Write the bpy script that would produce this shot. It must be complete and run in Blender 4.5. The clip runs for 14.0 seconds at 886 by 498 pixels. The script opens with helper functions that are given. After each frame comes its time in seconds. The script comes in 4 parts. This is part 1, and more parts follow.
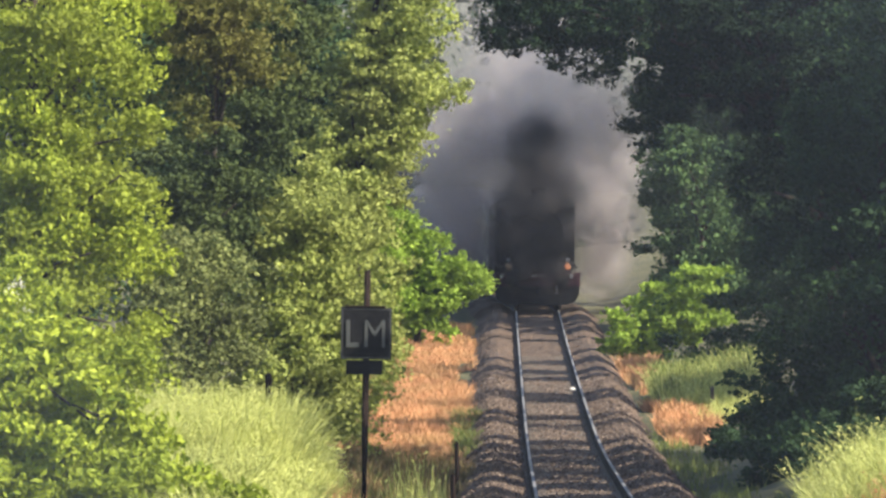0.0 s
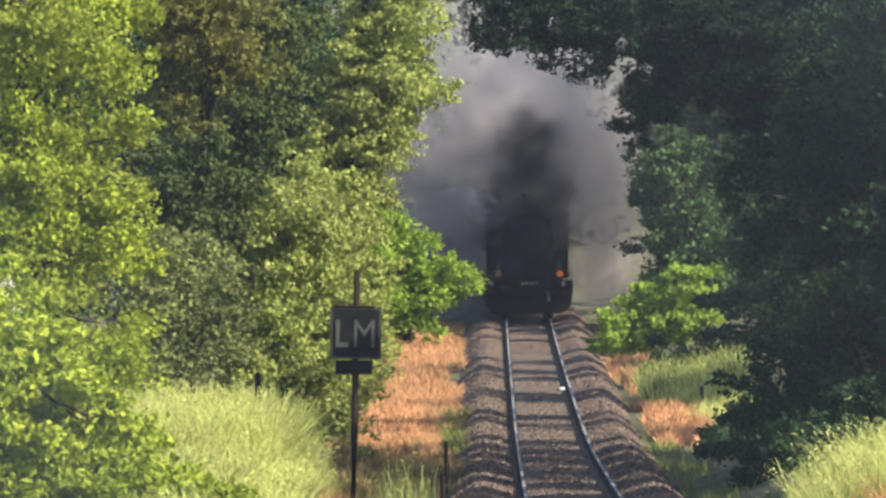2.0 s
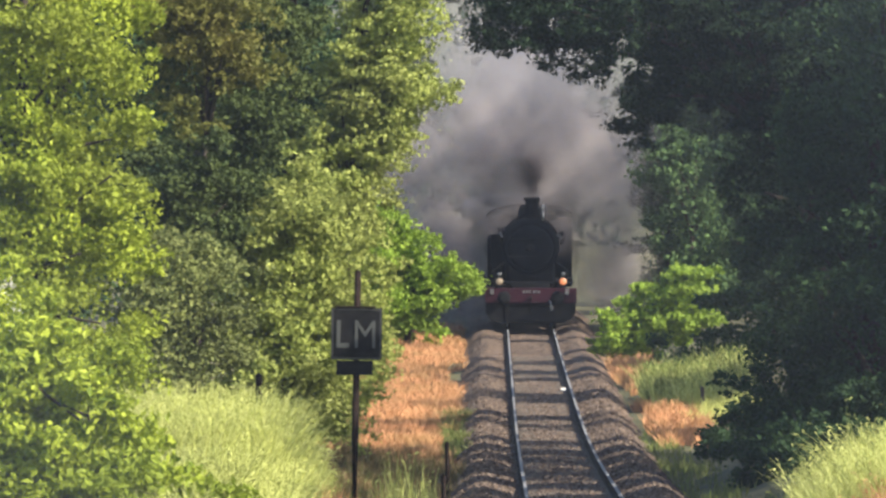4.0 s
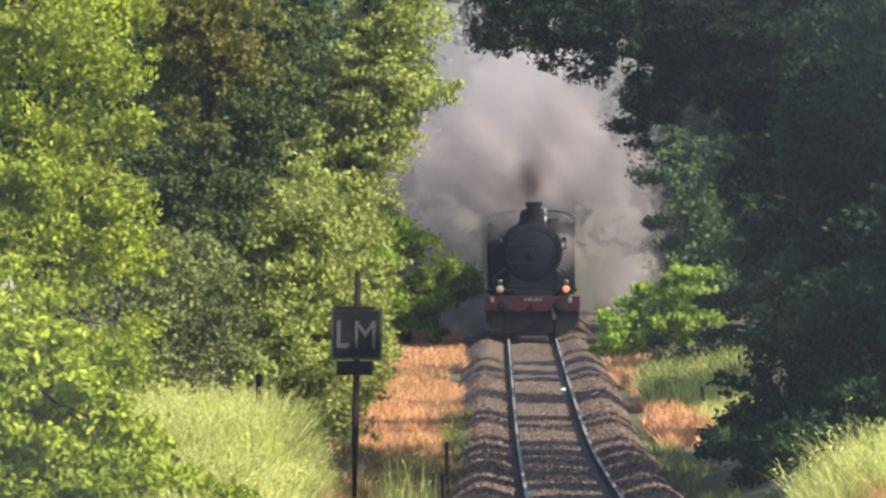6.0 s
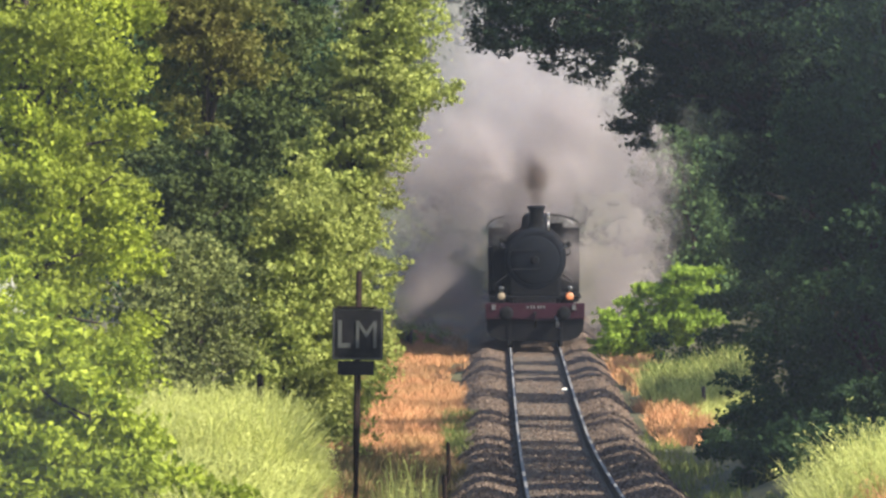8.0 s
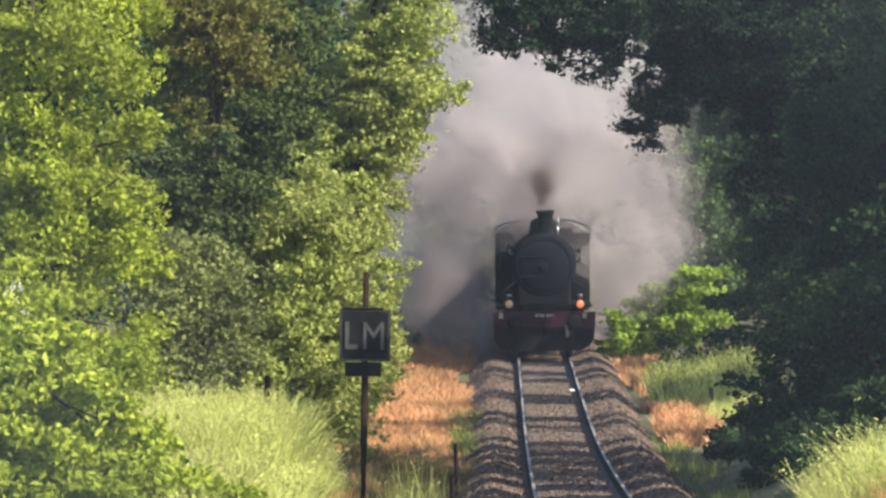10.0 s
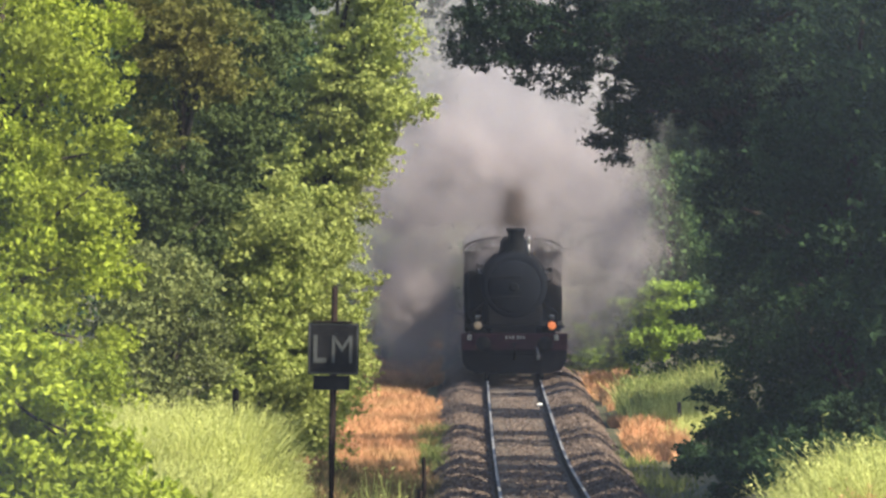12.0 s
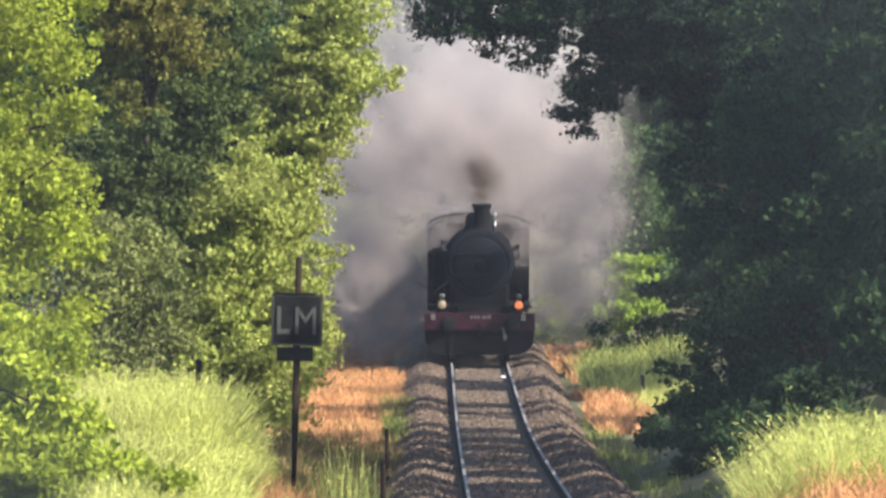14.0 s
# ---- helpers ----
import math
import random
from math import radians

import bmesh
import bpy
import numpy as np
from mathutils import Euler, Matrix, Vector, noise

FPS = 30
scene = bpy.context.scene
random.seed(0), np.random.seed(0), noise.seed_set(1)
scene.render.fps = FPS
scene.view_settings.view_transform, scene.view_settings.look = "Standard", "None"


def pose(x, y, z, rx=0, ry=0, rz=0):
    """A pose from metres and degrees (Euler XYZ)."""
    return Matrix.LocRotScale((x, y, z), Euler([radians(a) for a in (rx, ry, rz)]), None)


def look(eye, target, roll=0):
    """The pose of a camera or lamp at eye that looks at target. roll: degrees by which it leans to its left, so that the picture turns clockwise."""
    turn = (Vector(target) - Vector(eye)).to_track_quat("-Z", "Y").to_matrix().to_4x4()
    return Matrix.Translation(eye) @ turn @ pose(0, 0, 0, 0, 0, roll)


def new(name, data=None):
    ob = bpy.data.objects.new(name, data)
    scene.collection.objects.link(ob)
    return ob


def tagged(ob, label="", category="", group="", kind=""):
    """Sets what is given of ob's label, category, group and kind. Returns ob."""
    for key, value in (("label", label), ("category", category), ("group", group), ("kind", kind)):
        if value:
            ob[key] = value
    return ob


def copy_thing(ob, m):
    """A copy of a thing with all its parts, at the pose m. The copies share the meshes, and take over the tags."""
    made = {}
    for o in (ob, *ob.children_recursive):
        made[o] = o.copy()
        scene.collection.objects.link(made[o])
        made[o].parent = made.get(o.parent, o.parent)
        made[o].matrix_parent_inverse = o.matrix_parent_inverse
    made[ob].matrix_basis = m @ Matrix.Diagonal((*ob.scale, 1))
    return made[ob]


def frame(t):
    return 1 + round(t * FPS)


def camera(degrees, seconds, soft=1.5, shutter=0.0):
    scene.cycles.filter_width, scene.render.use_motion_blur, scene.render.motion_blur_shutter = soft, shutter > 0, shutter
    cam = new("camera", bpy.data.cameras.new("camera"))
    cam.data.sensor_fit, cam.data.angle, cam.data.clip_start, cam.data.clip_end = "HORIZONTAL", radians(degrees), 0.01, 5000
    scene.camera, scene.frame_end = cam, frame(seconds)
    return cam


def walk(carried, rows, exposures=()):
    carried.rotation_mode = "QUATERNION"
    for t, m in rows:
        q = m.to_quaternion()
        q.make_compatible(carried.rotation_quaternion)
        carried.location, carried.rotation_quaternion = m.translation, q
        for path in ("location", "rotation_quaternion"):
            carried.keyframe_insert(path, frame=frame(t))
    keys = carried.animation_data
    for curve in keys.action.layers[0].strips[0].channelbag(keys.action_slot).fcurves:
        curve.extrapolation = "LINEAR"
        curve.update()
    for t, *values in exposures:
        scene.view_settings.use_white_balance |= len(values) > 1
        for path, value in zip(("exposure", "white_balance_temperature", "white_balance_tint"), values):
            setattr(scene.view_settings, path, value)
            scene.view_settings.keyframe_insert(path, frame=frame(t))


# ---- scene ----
# The lens is a very long one; the tripod stands still and the head turns a little.
EYE = (0.0, 0.0, 5.4)
cam = camera(4.489, 14.0, soft=2.6, shutter=0.25)
# seconds, where the axis points 300 m away (x, z), roll
AIM = [
    (0, -0.249, 3.722, -0.06),
    (0.5, -0.095, 3.704, -0.03),
    (1, 0.011, 3.736, -0.05),
    (1.5, 0.038, 3.735, -0.06),
    (2, 0.029, 3.719, -0.05),
    (2.5, 0.019, 3.719, -0.01),
    (3, 0.008, 3.726, -0.09),
    (5.5, 0.009, 3.736, -0.04),
    (6, 0.007, 3.738, -0.08),
    (6.5, -0.006, 3.732, -0.06),
    (7, 0.009, 3.735, -0.12),
    (7.5, 0.006, 3.729, -0.09),
    (9.8, -0.210, 3.795, -0.14),
    (9.9, -0.105, 3.660, -0.15),
    (10, -0.212, 3.768, -0.20),
    (10.1, -0.060, 3.705, -0.15),
    (10.2, -0.165, 3.375, -0.16),
    (10.3, -0.405, 3.690, -0.16),
    (10.4, -0.720, 3.585, -0.17),
    (10.5, 0.254, 3.276, -0.26),
    (10.6, 0.300, 3.540, -0.07),
    (10.7, 0.030, 4.110, 0.03),
    (10.8, 0.015, 4.080, 0.12),
    (10.9, 0.390, 4.515, 0.22),
    (11, 0.128, 4.611, 0.23),
    (11.1, 0.015, 4.920, 0.29),
    (11.2, 0.015, 5.295, 0.25),
    (11.3, 0.090, 5.340, 0.22),
    (11.4, 0.345, 4.845, 0.18),
    (11.5, 0.244, 4.496, 0.07),
    (11.6, 0.600, 4.065, 0.14),
    (11.7, 0.585, 3.645, 0.13),
    (11.8, 0.585, 3.360, 0.11),
    (11.9, 0.450, 3.825, 0.1),
    (12, 0.618, 4.132, 0.02),
    (12.1, 0.540, 4.080, 0.09),
    (12.2, 0.840, 4.155, 0.09),
    (12.3, 0.930, 3.780, 0.09),
    (12.4, 1.125, 4.170, 0.09),
    (12.5, 0.615, 4.249, -0.03),
    (12.6, 0.915, 4.155, 0.13),
    (12.7, 0.975, 3.990, 0.16),
    (12.8, 1.065, 3.870, 0.2),
    (12.9, 1.170, 3.780, 0.23),
    (13, 1.565, 4.056, 0.27),
    (13.1, 1.590, 3.870, 0.28),
    (13.2, 1.500, 3.870, 0.29),
    (13.3, 1.395, 3.975, 0.29),
    (13.5, 1.503, 4.299, 0.24),
    (13.6, 1.830, 4.365, 0.32),
    (13.7, 1.725, 4.200, 0.34),
    (13.8, 1.695, 4.125, 0.35),
    (14, 1.575, 3.390, 0.29),
]
walk(cam, [(t, look(EYE, (x, 300.0, z), r)) for t, x, z, r in AIM], exposures=[(0.0, 1.0), (12.6, 1.0), (13.4, 1.08), (14.0, 1.16)])

# ---- light ----
TO_SUN = Vector((0.70, -0.40, 0.60)).normalized()
world = bpy.data.worlds.new("sky")
scene.world = world
world.use_nodes = True
wn = world.node_tree.nodes
sky = wn.new("ShaderNodeTexSky")
sky.sky_type = "NISHITA"
sky.sun_disc = False
sky.sun_elevation = math.asin(TO_SUN.z)
sky.sun_rotation = math.atan2(TO_SUN.x, TO_SUN.y)
sky.dust_density = 2.0
wn["Background"].inputs["Strength"].default_value = 0.105
world.node_tree.links.new(sky.outputs[0], wn["Background"].inputs["Color"])
sun = new("sun", bpy.data.lights.new("sun", "SUN"))
sun.data.energy = 5.0
sun.data.angle = radians(0.6)
sun.data.color = (1.0, 0.91, 0.75)
sun.matrix_world = look((0, 0, 60), Vector((0, 0, 60)) - TO_SUN)
scene.view_settings.exposure = 1.0
scene.cycles.transparent_max_bounces = 160


# ---- materials ----
def material(name, rough=0.6, metal=0.0):
    m = bpy.data.materials.new(name)
    m.use_nodes = True
    b = m.node_tree.nodes["Principled BSDF"]
    b.inputs["Roughness"].default_value = rough
    b.inputs["Metallic"].default_value = metal
    return m, m.node_tree.nodes, m.node_tree.links, b


def noise_node(nodes, links, scale, detail=4.0, coords="Object"):
    tc = nodes.new("ShaderNodeTexCoord")
    n = nodes.new("ShaderNodeTexNoise")
    n.inputs["Scale"].default_value = scale
    n.inputs["Detail"].default_value = detail
    links.new(tc.outputs[coords], n.inputs["Vector"])
    return n


def ramp(nodes, links, source, stops):
    r = nodes.new("ShaderNodeValToRGB")
    el = r.color_ramp.elements
    while len(el) < len(stops):
        el.new(0.5)
    for e, (p, c) in zip(el, stops):
        e.position = p
        e.color = (*c, 1)
    links.new(source, r.inputs[0])
    return r


def mixed(nodes, links, fac, a, b, blend="MIX"):
    m = nodes.new("ShaderNodeMix")
    m.data_type = "RGBA"
    m.blend_type = blend
    for sock, v in ((m.inputs[0], fac), (m.inputs[6], a), (m.inputs[7], b)):
        if hasattr(v, "links"):
            links.new(v, sock)
        else:
            sock.default_value = v
    return m.outputs[2]


def bump(nodes, links, b, height, strength, distance):
    n = nodes.new("ShaderNodeBump")
    n.inputs["Strength"].default_value = strength
    n.inputs["Distance"].default_value = distance
    links.new(height, n.inputs["Height"])
    links.new(n.outputs[0], b.inputs["Normal"])


def worn(name, dark, light, rough=0.6, metal=0.0, scale=3.0, fine=40.0, relief=0.3, dist=0.01, gloss=0.5):
    """Two colours mixed at two scales, with a fine relief."""
    m, n, l, b = material(name, rough, metal)
    b.inputs["Specular IOR Level"].default_value = gloss
    big = noise_node(n, l, scale)
    small = noise_node(n, l, fine, 6)
    f = mixed(n, l, 0.5, big.outputs[0], small.outputs[0])
    r = ramp(n, l, f, [(0.35, dark), (0.65, light)])
    l.new(r.outputs[0], b.inputs["Base Color"])
    rr = n.new("ShaderNodeMapRange")
    rr.inputs[3].default_value = max(0.05, rough - 0.15)
    rr.inputs[4].default_value = min(1, rough + 0.15)
    l.new(small.outputs[0], rr.inputs[0])
    l.new(rr.outputs[0], b.inputs["Roughness"])
    bump(n, l, b, small.outputs[0], relief, dist)
    return m


def leaf_material(name, a, b_, c, through_light=0.45, patch=0.45, gloss=0.12):
    """Leaves: a, b_ vary leaf by leaf, c comes in patches as wide as a bough."""
    m, n, l, b = material(name, 0.55)
    geo = n.new("ShaderNodeNewGeometry")
    r = ramp(n, l, geo.outputs["Random Per Island"], [(0.0, a), (0.55, b_), (1.0, [min(1, 1.35 * v) for v in b_])])
    big = noise_node(n, l, patch, 3)
    f = ramp(n, l, big.outputs[0], [(0.42, (0, 0, 0)), (0.62, (1, 1, 1))])
    col = mixed(n, l, f.outputs[0], r.outputs[0], (*c, 1))
    l.new(col, b.inputs["Base Color"])
    b.inputs["Specular IOR Level"].default_value = gloss
    t = n.new("ShaderNodeBsdfTranslucent")
    l.new(col, t.inputs["Color"])
    mx = n.new("ShaderNodeMixShader")
    mx.inputs[0].default_value = through_light
    l.new(b.outputs[0], mx.inputs[1])
    l.new(t.outputs[0], mx.inputs[2])
    l.new(mx.outputs[0], n["Material Output"].inputs["Surface"])
    return m


def smoke_material(name, colour, alpha, scale=0.9, ragged=0.75):
    """Thin veils of smoke, one inside another; each lets most light through."""
    m, n, l, b = material(name, 1.0)
    n.remove(b)
    cloud = noise_node(n, l, scale, 5)
    a = n.new("ShaderNodeMapRange")
    a.inputs[1].default_value, a.inputs[2].default_value = 0.33, 0.68
    a.inputs[3].default_value, a.inputs[4].default_value = alpha * (1 - ragged), alpha * (1 + ragged)
    l.new(cloud.outputs[0], a.inputs[0])
    d = n.new("ShaderNodeBsdfDiffuse")
    t = n.new("ShaderNodeBsdfTranslucent")
    d.inputs[0].default_value = t.inputs[0].default_value = (*colour, 1)
    body = n.new("ShaderNodeMixShader")
    body.inputs[0].default_value = 0.5
    l.new(d.outputs[0], body.inputs[1])
    l.new(t.outputs[0], body.inputs[2])
    clear = n.new("ShaderNodeBsdfTransparent")
    mx = n.new("ShaderNodeMixShader")
    l.new(a.outputs[0], mx.inputs[0])
    l.new(clear.outputs[0], mx.inputs[1])
    l.new(body.outputs[0], mx.inputs[2])
    l.new(mx.outputs[0], n["Material Output"].inputs["Surface"])
    return m


LEAF_LIME = leaf_material("leaf_lime", (0.135, 0.195, 0.02), (0.355, 0.425, 0.052), (0.26, 0.31, 0.048), 0.4)
LEAF_HAZEL = leaf_material("leaf_hazel", (0.125, 0.19, 0.02), (0.37, 0.44, 0.052), (0.235, 0.30, 0.038), 0.38)
LEAF_GREEN = leaf_material("leaf_green", (0.13, 0.21, 0.03), (0.30, 0.42, 0.06), (0.20, 0.29, 0.045), 0.42)
LEAF_GREY = leaf_material("leaf_grey", (0.17, 0.22, 0.055), (0.36, 0.41, 0.11), (0.27, 0.30, 0.09), 0.36)
# Near-black leaves: the oak's shaded face is put into this colour.
LEAF_OAK_SHADED = leaf_material("leaf_oak_shaded", (0.012, 0.024, 0.014), (0.023, 0.042, 0.02), (0.017, 0.030, 0.017), 0.18, gloss=0.04)
LEAF_BRONZE = leaf_material("leaf_bronze", (0.085, 0.105, 0.025), (0.155, 0.17, 0.04), (0.165, 0.155, 0.04), 0.35)
# Green lowered to stand for partial shade on the far right trees.
LEAF_HALF_SHADE = leaf_material("leaf_half_shade", (0.033, 0.07, 0.028), (0.085, 0.14, 0.05), (0.055, 0.092, 0.04), 0.25, gloss=0.06)
# Dark olive that stands for deep shade in the gaps between left crowns.
LEAF_GAP_SHADE = leaf_material("leaf_gap_shade", (0.035, 0.055, 0.022), (0.10, 0.13, 0.04), (0.06, 0.085, 0.03), 0.25, gloss=0.06)
LEAF_DULL = leaf_material("leaf_dull", (0.10, 0.13, 0.045), (0.22, 0.25, 0.085), (0.16, 0.185, 0.07), 0.3, gloss=0.06)
# Darker copy of the sunlit leaf greens, with the wood's shade in the colour.
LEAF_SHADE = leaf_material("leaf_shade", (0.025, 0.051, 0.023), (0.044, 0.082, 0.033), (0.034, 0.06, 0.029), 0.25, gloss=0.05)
GRASS_PALE = leaf_material("grass_pale", (0.38, 0.42, 0.10), (0.55, 0.58, 0.21), (0.46, 0.49, 0.15), 0.35, 1.2)
GRASS_DRY = leaf_material("grass_dry", (0.5, 0.225, 0.11), (0.65, 0.34, 0.175), (0.48, 0.29, 0.14), 0.3, 0.5)
GRASS_BROWN = leaf_material("grass_brown", (0.10, 0.075, 0.035), (0.24, 0.16, 0.08), (0.15, 0.14, 0.06), 0.3, 0.9)
GRASS_GREEN = leaf_material("grass_green", (0.10, 0.15, 0.04), (0.20, 0.25, 0.07), (0.16, 0.17, 0.06), 0.35, 0.8)
BARK = worn("bark", (0.025, 0.021, 0.017), (0.07, 0.057, 0.045), 0.95, 0, 2, 25, 0.8, 0.03, gloss=0.1)
SOIL = worn("soil_and_litter", (0.05, 0.055, 0.02), (0.13, 0.12, 0.05), 0.95, 0, 0.4, 6, 0.8, 0.05)
STONE = worn("ballast_stone", (0.042, 0.028, 0.020), (0.16, 0.108, 0.076), 0.9, 0, 0.9, 17, 1.0, 0.10)
PEBBLE, _n, _l, _b = material("loose_stone", 0.9)
_g = _n.new("ShaderNodeNewGeometry")
_l.new(ramp(_n, _l, _g.outputs["Random Per Island"], [(0.0, (0.045, 0.031, 0.024)), (0.75, (0.13, 0.092, 0.07)), (1.0, (0.22, 0.172, 0.137))]).outputs[0], _b.inputs["Base Color"])
SLEEPER = worn("sleeper_wood", (0.05, 0.04, 0.032), (0.13, 0.105, 0.085), 0.85, 0, 2, 30)
RAIL = worn("rail_steel", (0.12, 0.118, 0.12), (0.30, 0.30, 0.31), 0.7, 0.15, 1.5, 30, 0.1)
RUST = worn("rusty_iron", (0.010, 0.007, 0.006), (0.026, 0.015, 0.012), 0.9, 0.0, 4, 50, gloss=0.15)
BLACK = worn("black_locomotive_paint", (0.005, 0.006, 0.008), (0.010, 0.012, 0.017), 0.7, 0.0, 1.5, 30, 0.1, gloss=0.03)
SOOT = worn("sooty_black", (0.005, 0.005, 0.006), (0.012, 0.013, 0.015), 0.85, 0.0, 2, 30, 0.2, gloss=0.04)
RED = worn("red_buffer_paint", (0.017, 0.004, 0.009), (0.032, 0.006, 0.015), 0.6, 0, 2, 30, 0.1, gloss=0.15)
STEEL = worn("bare_steel", (0.25, 0.25, 0.25), (0.5, 0.5, 0.5), 0.3, 0.95, 3, 40, 0.1)
BRASS = worn("brass", (0.45, 0.30, 0.10), (0.7, 0.5, 0.2), 0.3, 0.95, 3, 40, 0.1)
SIGN_BLACK = worn("sign_black", (0.006, 0.006, 0.008), (0.016, 0.016, 0.018), 0.7, 0, 4, 40, 0.15, gloss=0.12)
SIGN_WHITE = worn("sign_white", (0.055, 0.06, 0.06), (0.095, 0.10, 0.10), 0.7, 0, 6, 40, 0.15, gloss=0.2)
COACH_GREEN = worn("coach_paint", (0.02, 0.035, 0.025), (0.045, 0.07, 0.05), 0.45, 0, 1, 20, 0.1)
ROOF_GREY = worn("roof_grey", (0.10, 0.10, 0.10), (0.2, 0.2, 0.2), 0.8, 0, 1, 20)
WOOD_POST = worn("weathered_wood", (0.05, 0.04, 0.033), (0.14, 0.115, 0.095), 0.9, 0, 3, 40, 0.5)
GLASS, _n, _l, _b = material("window_glass", 0.05)
_b.inputs["Base Color"].default_value = (0.03, 0.035, 0.04, 1)


def lamp_glass(name, colour, strength):
    m, n, l, b = material(name, 0.2)
    b.inputs["Base Color"].default_value = (0.22, 0.18, 0.13, 1)
    b.inputs["Emission Color"].default_value = (*colour, 1)
    b.inputs["Emission Strength"].default_value = strength
    return m


LAMP_AMBER = lamp_glass("lamp_glass_amber", (1.0, 0.24, 0.045), 0.42)
LAMP_DIM = lamp_glass("lamp_glass_dim", (1.0, 0.75, 0.45), 0.06)
VEILS = (0.08, 0.15, 0.25, 0.38, 0.55, 0.75, 0.95, 1.15, 1.3)
SMOKE_LIGHT = [smoke_material("smoke_light", (0.54, 0.495, 0.51), 0.115 * a, 0.35, 0.45) for a in VEILS]
SMOKE_SOFT = [smoke_material("smoke_soft", (0.54, 0.495, 0.51), 0.07 * a, 0.3, 0.4) for a in VEILS]
SMOKE_THIN = [smoke_material("smoke_thin", (0.62, 0.59, 0.62), 0.055 * a, 0.3, 0.45) for a in VEILS]
SMOKE_DARK = [smoke_material("smoke_dark", (0.07, 0.067, 0.073), 0.17 * a, 0.9) for a in VEILS]
SMOKE_BROWN = [smoke_material("smoke_brown", (0.15, 0.12, 0.11), 0.30 * a, 2.2) for a in VEILS]
# Thin bluish veils for the added shells of air haze.
AIR_HAZE = [smoke_material("air_haze", (0.34, 0.40, 0.54), 0.031, 0.05)]
AIR_HAZE_FAINT = [smoke_material("air_haze_faint", (0.40, 0.41, 0.47), 0.008, 0.05)]


# ---- building helpers ----
def mesh_from(name, verts, faces, mat, smooth=False):
    """faces: an array of quads or of triangles."""
    me = bpy.data.meshes.new(name)
    k = faces.shape[1]
    me.vertices.add(len(verts))
    me.vertices.foreach_set("co", np.ascontiguousarray(verts, dtype=np.float32).ravel())
    me.loops.add(faces.size)
    me.loops.foreach_set("vertex_index", np.ascontiguousarray(faces, dtype=np.int32).ravel())
    me.polygons.add(len(faces))
    me.polygons.foreach_set("loop_start", np.arange(0, faces.size, k, dtype=np.int32))
    me.polygons.foreach_set("use_smooth", np.full(len(faces), smooth))
    me.update(calc_edges=True)
    me.materials.append(mat)
    return me


def part(name, data, mat, parent=None, label=""):
    """Links a bmesh or a mesh as one object under a thing or a part."""
    if isinstance(data, bmesh.types.BMesh):
        me = bpy.data.meshes.new(name)
        data.to_mesh(me)
        data.free()
        me.materials.append(mat)
    else:
        me = data
    ob = new(name, me)
    if parent is not None:
        ob.parent = parent
    return tagged(ob, label)


def box(bm, x0, x1, y0, y1, z0, z1, bevel=0.0):
    r = bmesh.ops.create_cube(bm, size=1.0)
    vs = r["verts"]
    bmesh.ops.scale(bm, vec=(x1 - x0, y1 - y0, z1 - z0), verts=vs)
    bmesh.ops.translate(bm, vec=((x0 + x1) / 2, (y0 + y1) / 2, (z0 + z1) / 2), verts=vs)
    if bevel:
        es = list({e for v in vs for e in v.link_edges})
        bmesh.ops.bevel(bm, geom=es, offset=bevel, segments=2, affect="EDGES", profile=0.5)
    return bm


def lathe(bm, profile, axis="y", at=(0, 0, 0), steps=32):
    """Turns (along, radius) pairs round an axis."""
    rings = []
    for a, r in profile:
        ring = []
        for i in range(steps):
            c, s = math.cos(2 * math.pi * i / steps) * r, math.sin(2 * math.pi * i / steps) * r
            p = {"x": (a, c, s), "y": (c, a, s), "z": (c, s, a)}[axis]
            ring.append(bm.verts.new((p[0] + at[0], p[1] + at[1], p[2] + at[2])))
        rings.append(ring)
    for u, v in zip(rings, rings[1:]):
        for i in range(steps):
            f = bm.faces.new((u[i], u[(i + 1) % steps], v[(i + 1) % steps], v[i]))
            f.smooth = True
    bm.faces.new(rings[0])
    bm.faces.new(rings[-1])
    bmesh.ops.recalc_face_normals(bm, faces=bm.faces[:])
    return bm


def tube(bm, points, radii, steps=7):
    """A bent, tapered tube along points."""
    rings = []
    for i, (p, r) in enumerate(zip(points, radii)):
        a, b = Vector(points[max(0, i - 1)]), Vector(points[min(len(points) - 1, i + 1)])
        q = (b - a).to_track_quat("Z", "Y")
        rings.append([bm.verts.new(Vector(p) + q @ Vector((math.cos(2 * math.pi * k / steps) * r, math.sin(2 * math.pi * k / steps) * r, 0))) for k in range(steps)])
    for u, v in zip(rings, rings[1:]):
        for k in range(steps):
            f = bm.faces.new((u[k], u[(k + 1) % steps], v[(k + 1) % steps], v[k]))
            f.smooth = True
    bm.faces.new(rings[0][::-1])
    bm.faces.new(rings[-1])
    return bm


def thing(name, m, label, category, group="", kind=""):
    e = new(name)
    e.matrix_basis = m
    return tagged(e, label, category, group, kind)


# ---- lie of the land ----
PROFILE = [(-200, 2.2), (0, 1.9), (100, 1.3), (168, 0.60), (194, 0.33), (230, 0.03), (256, 0.02), (283, 0.14), (319, 0.33), (361, 0.62), (400, 1.0), (460, 1.6), (600, 2.4), (4000, 3.0)]
_pd = np.arange(-200, 1200, 2.0)
_pz = np.convolve(np.pad(np.interp(_pd, [p[0] for p in PROFILE], [p[1] for p in PROFILE]), 8, mode="edge"), np.ones(17) / 17, mode="valid")


def rail_z(d):
    return np.interp(d, _pd, _pz)


def track_x(d):
    d = np.asarray(d, dtype=float)
    return 2.14 + (d - 194) * 0.0042 - np.clip(d - 402, 0, 260) ** 2 / 640.0


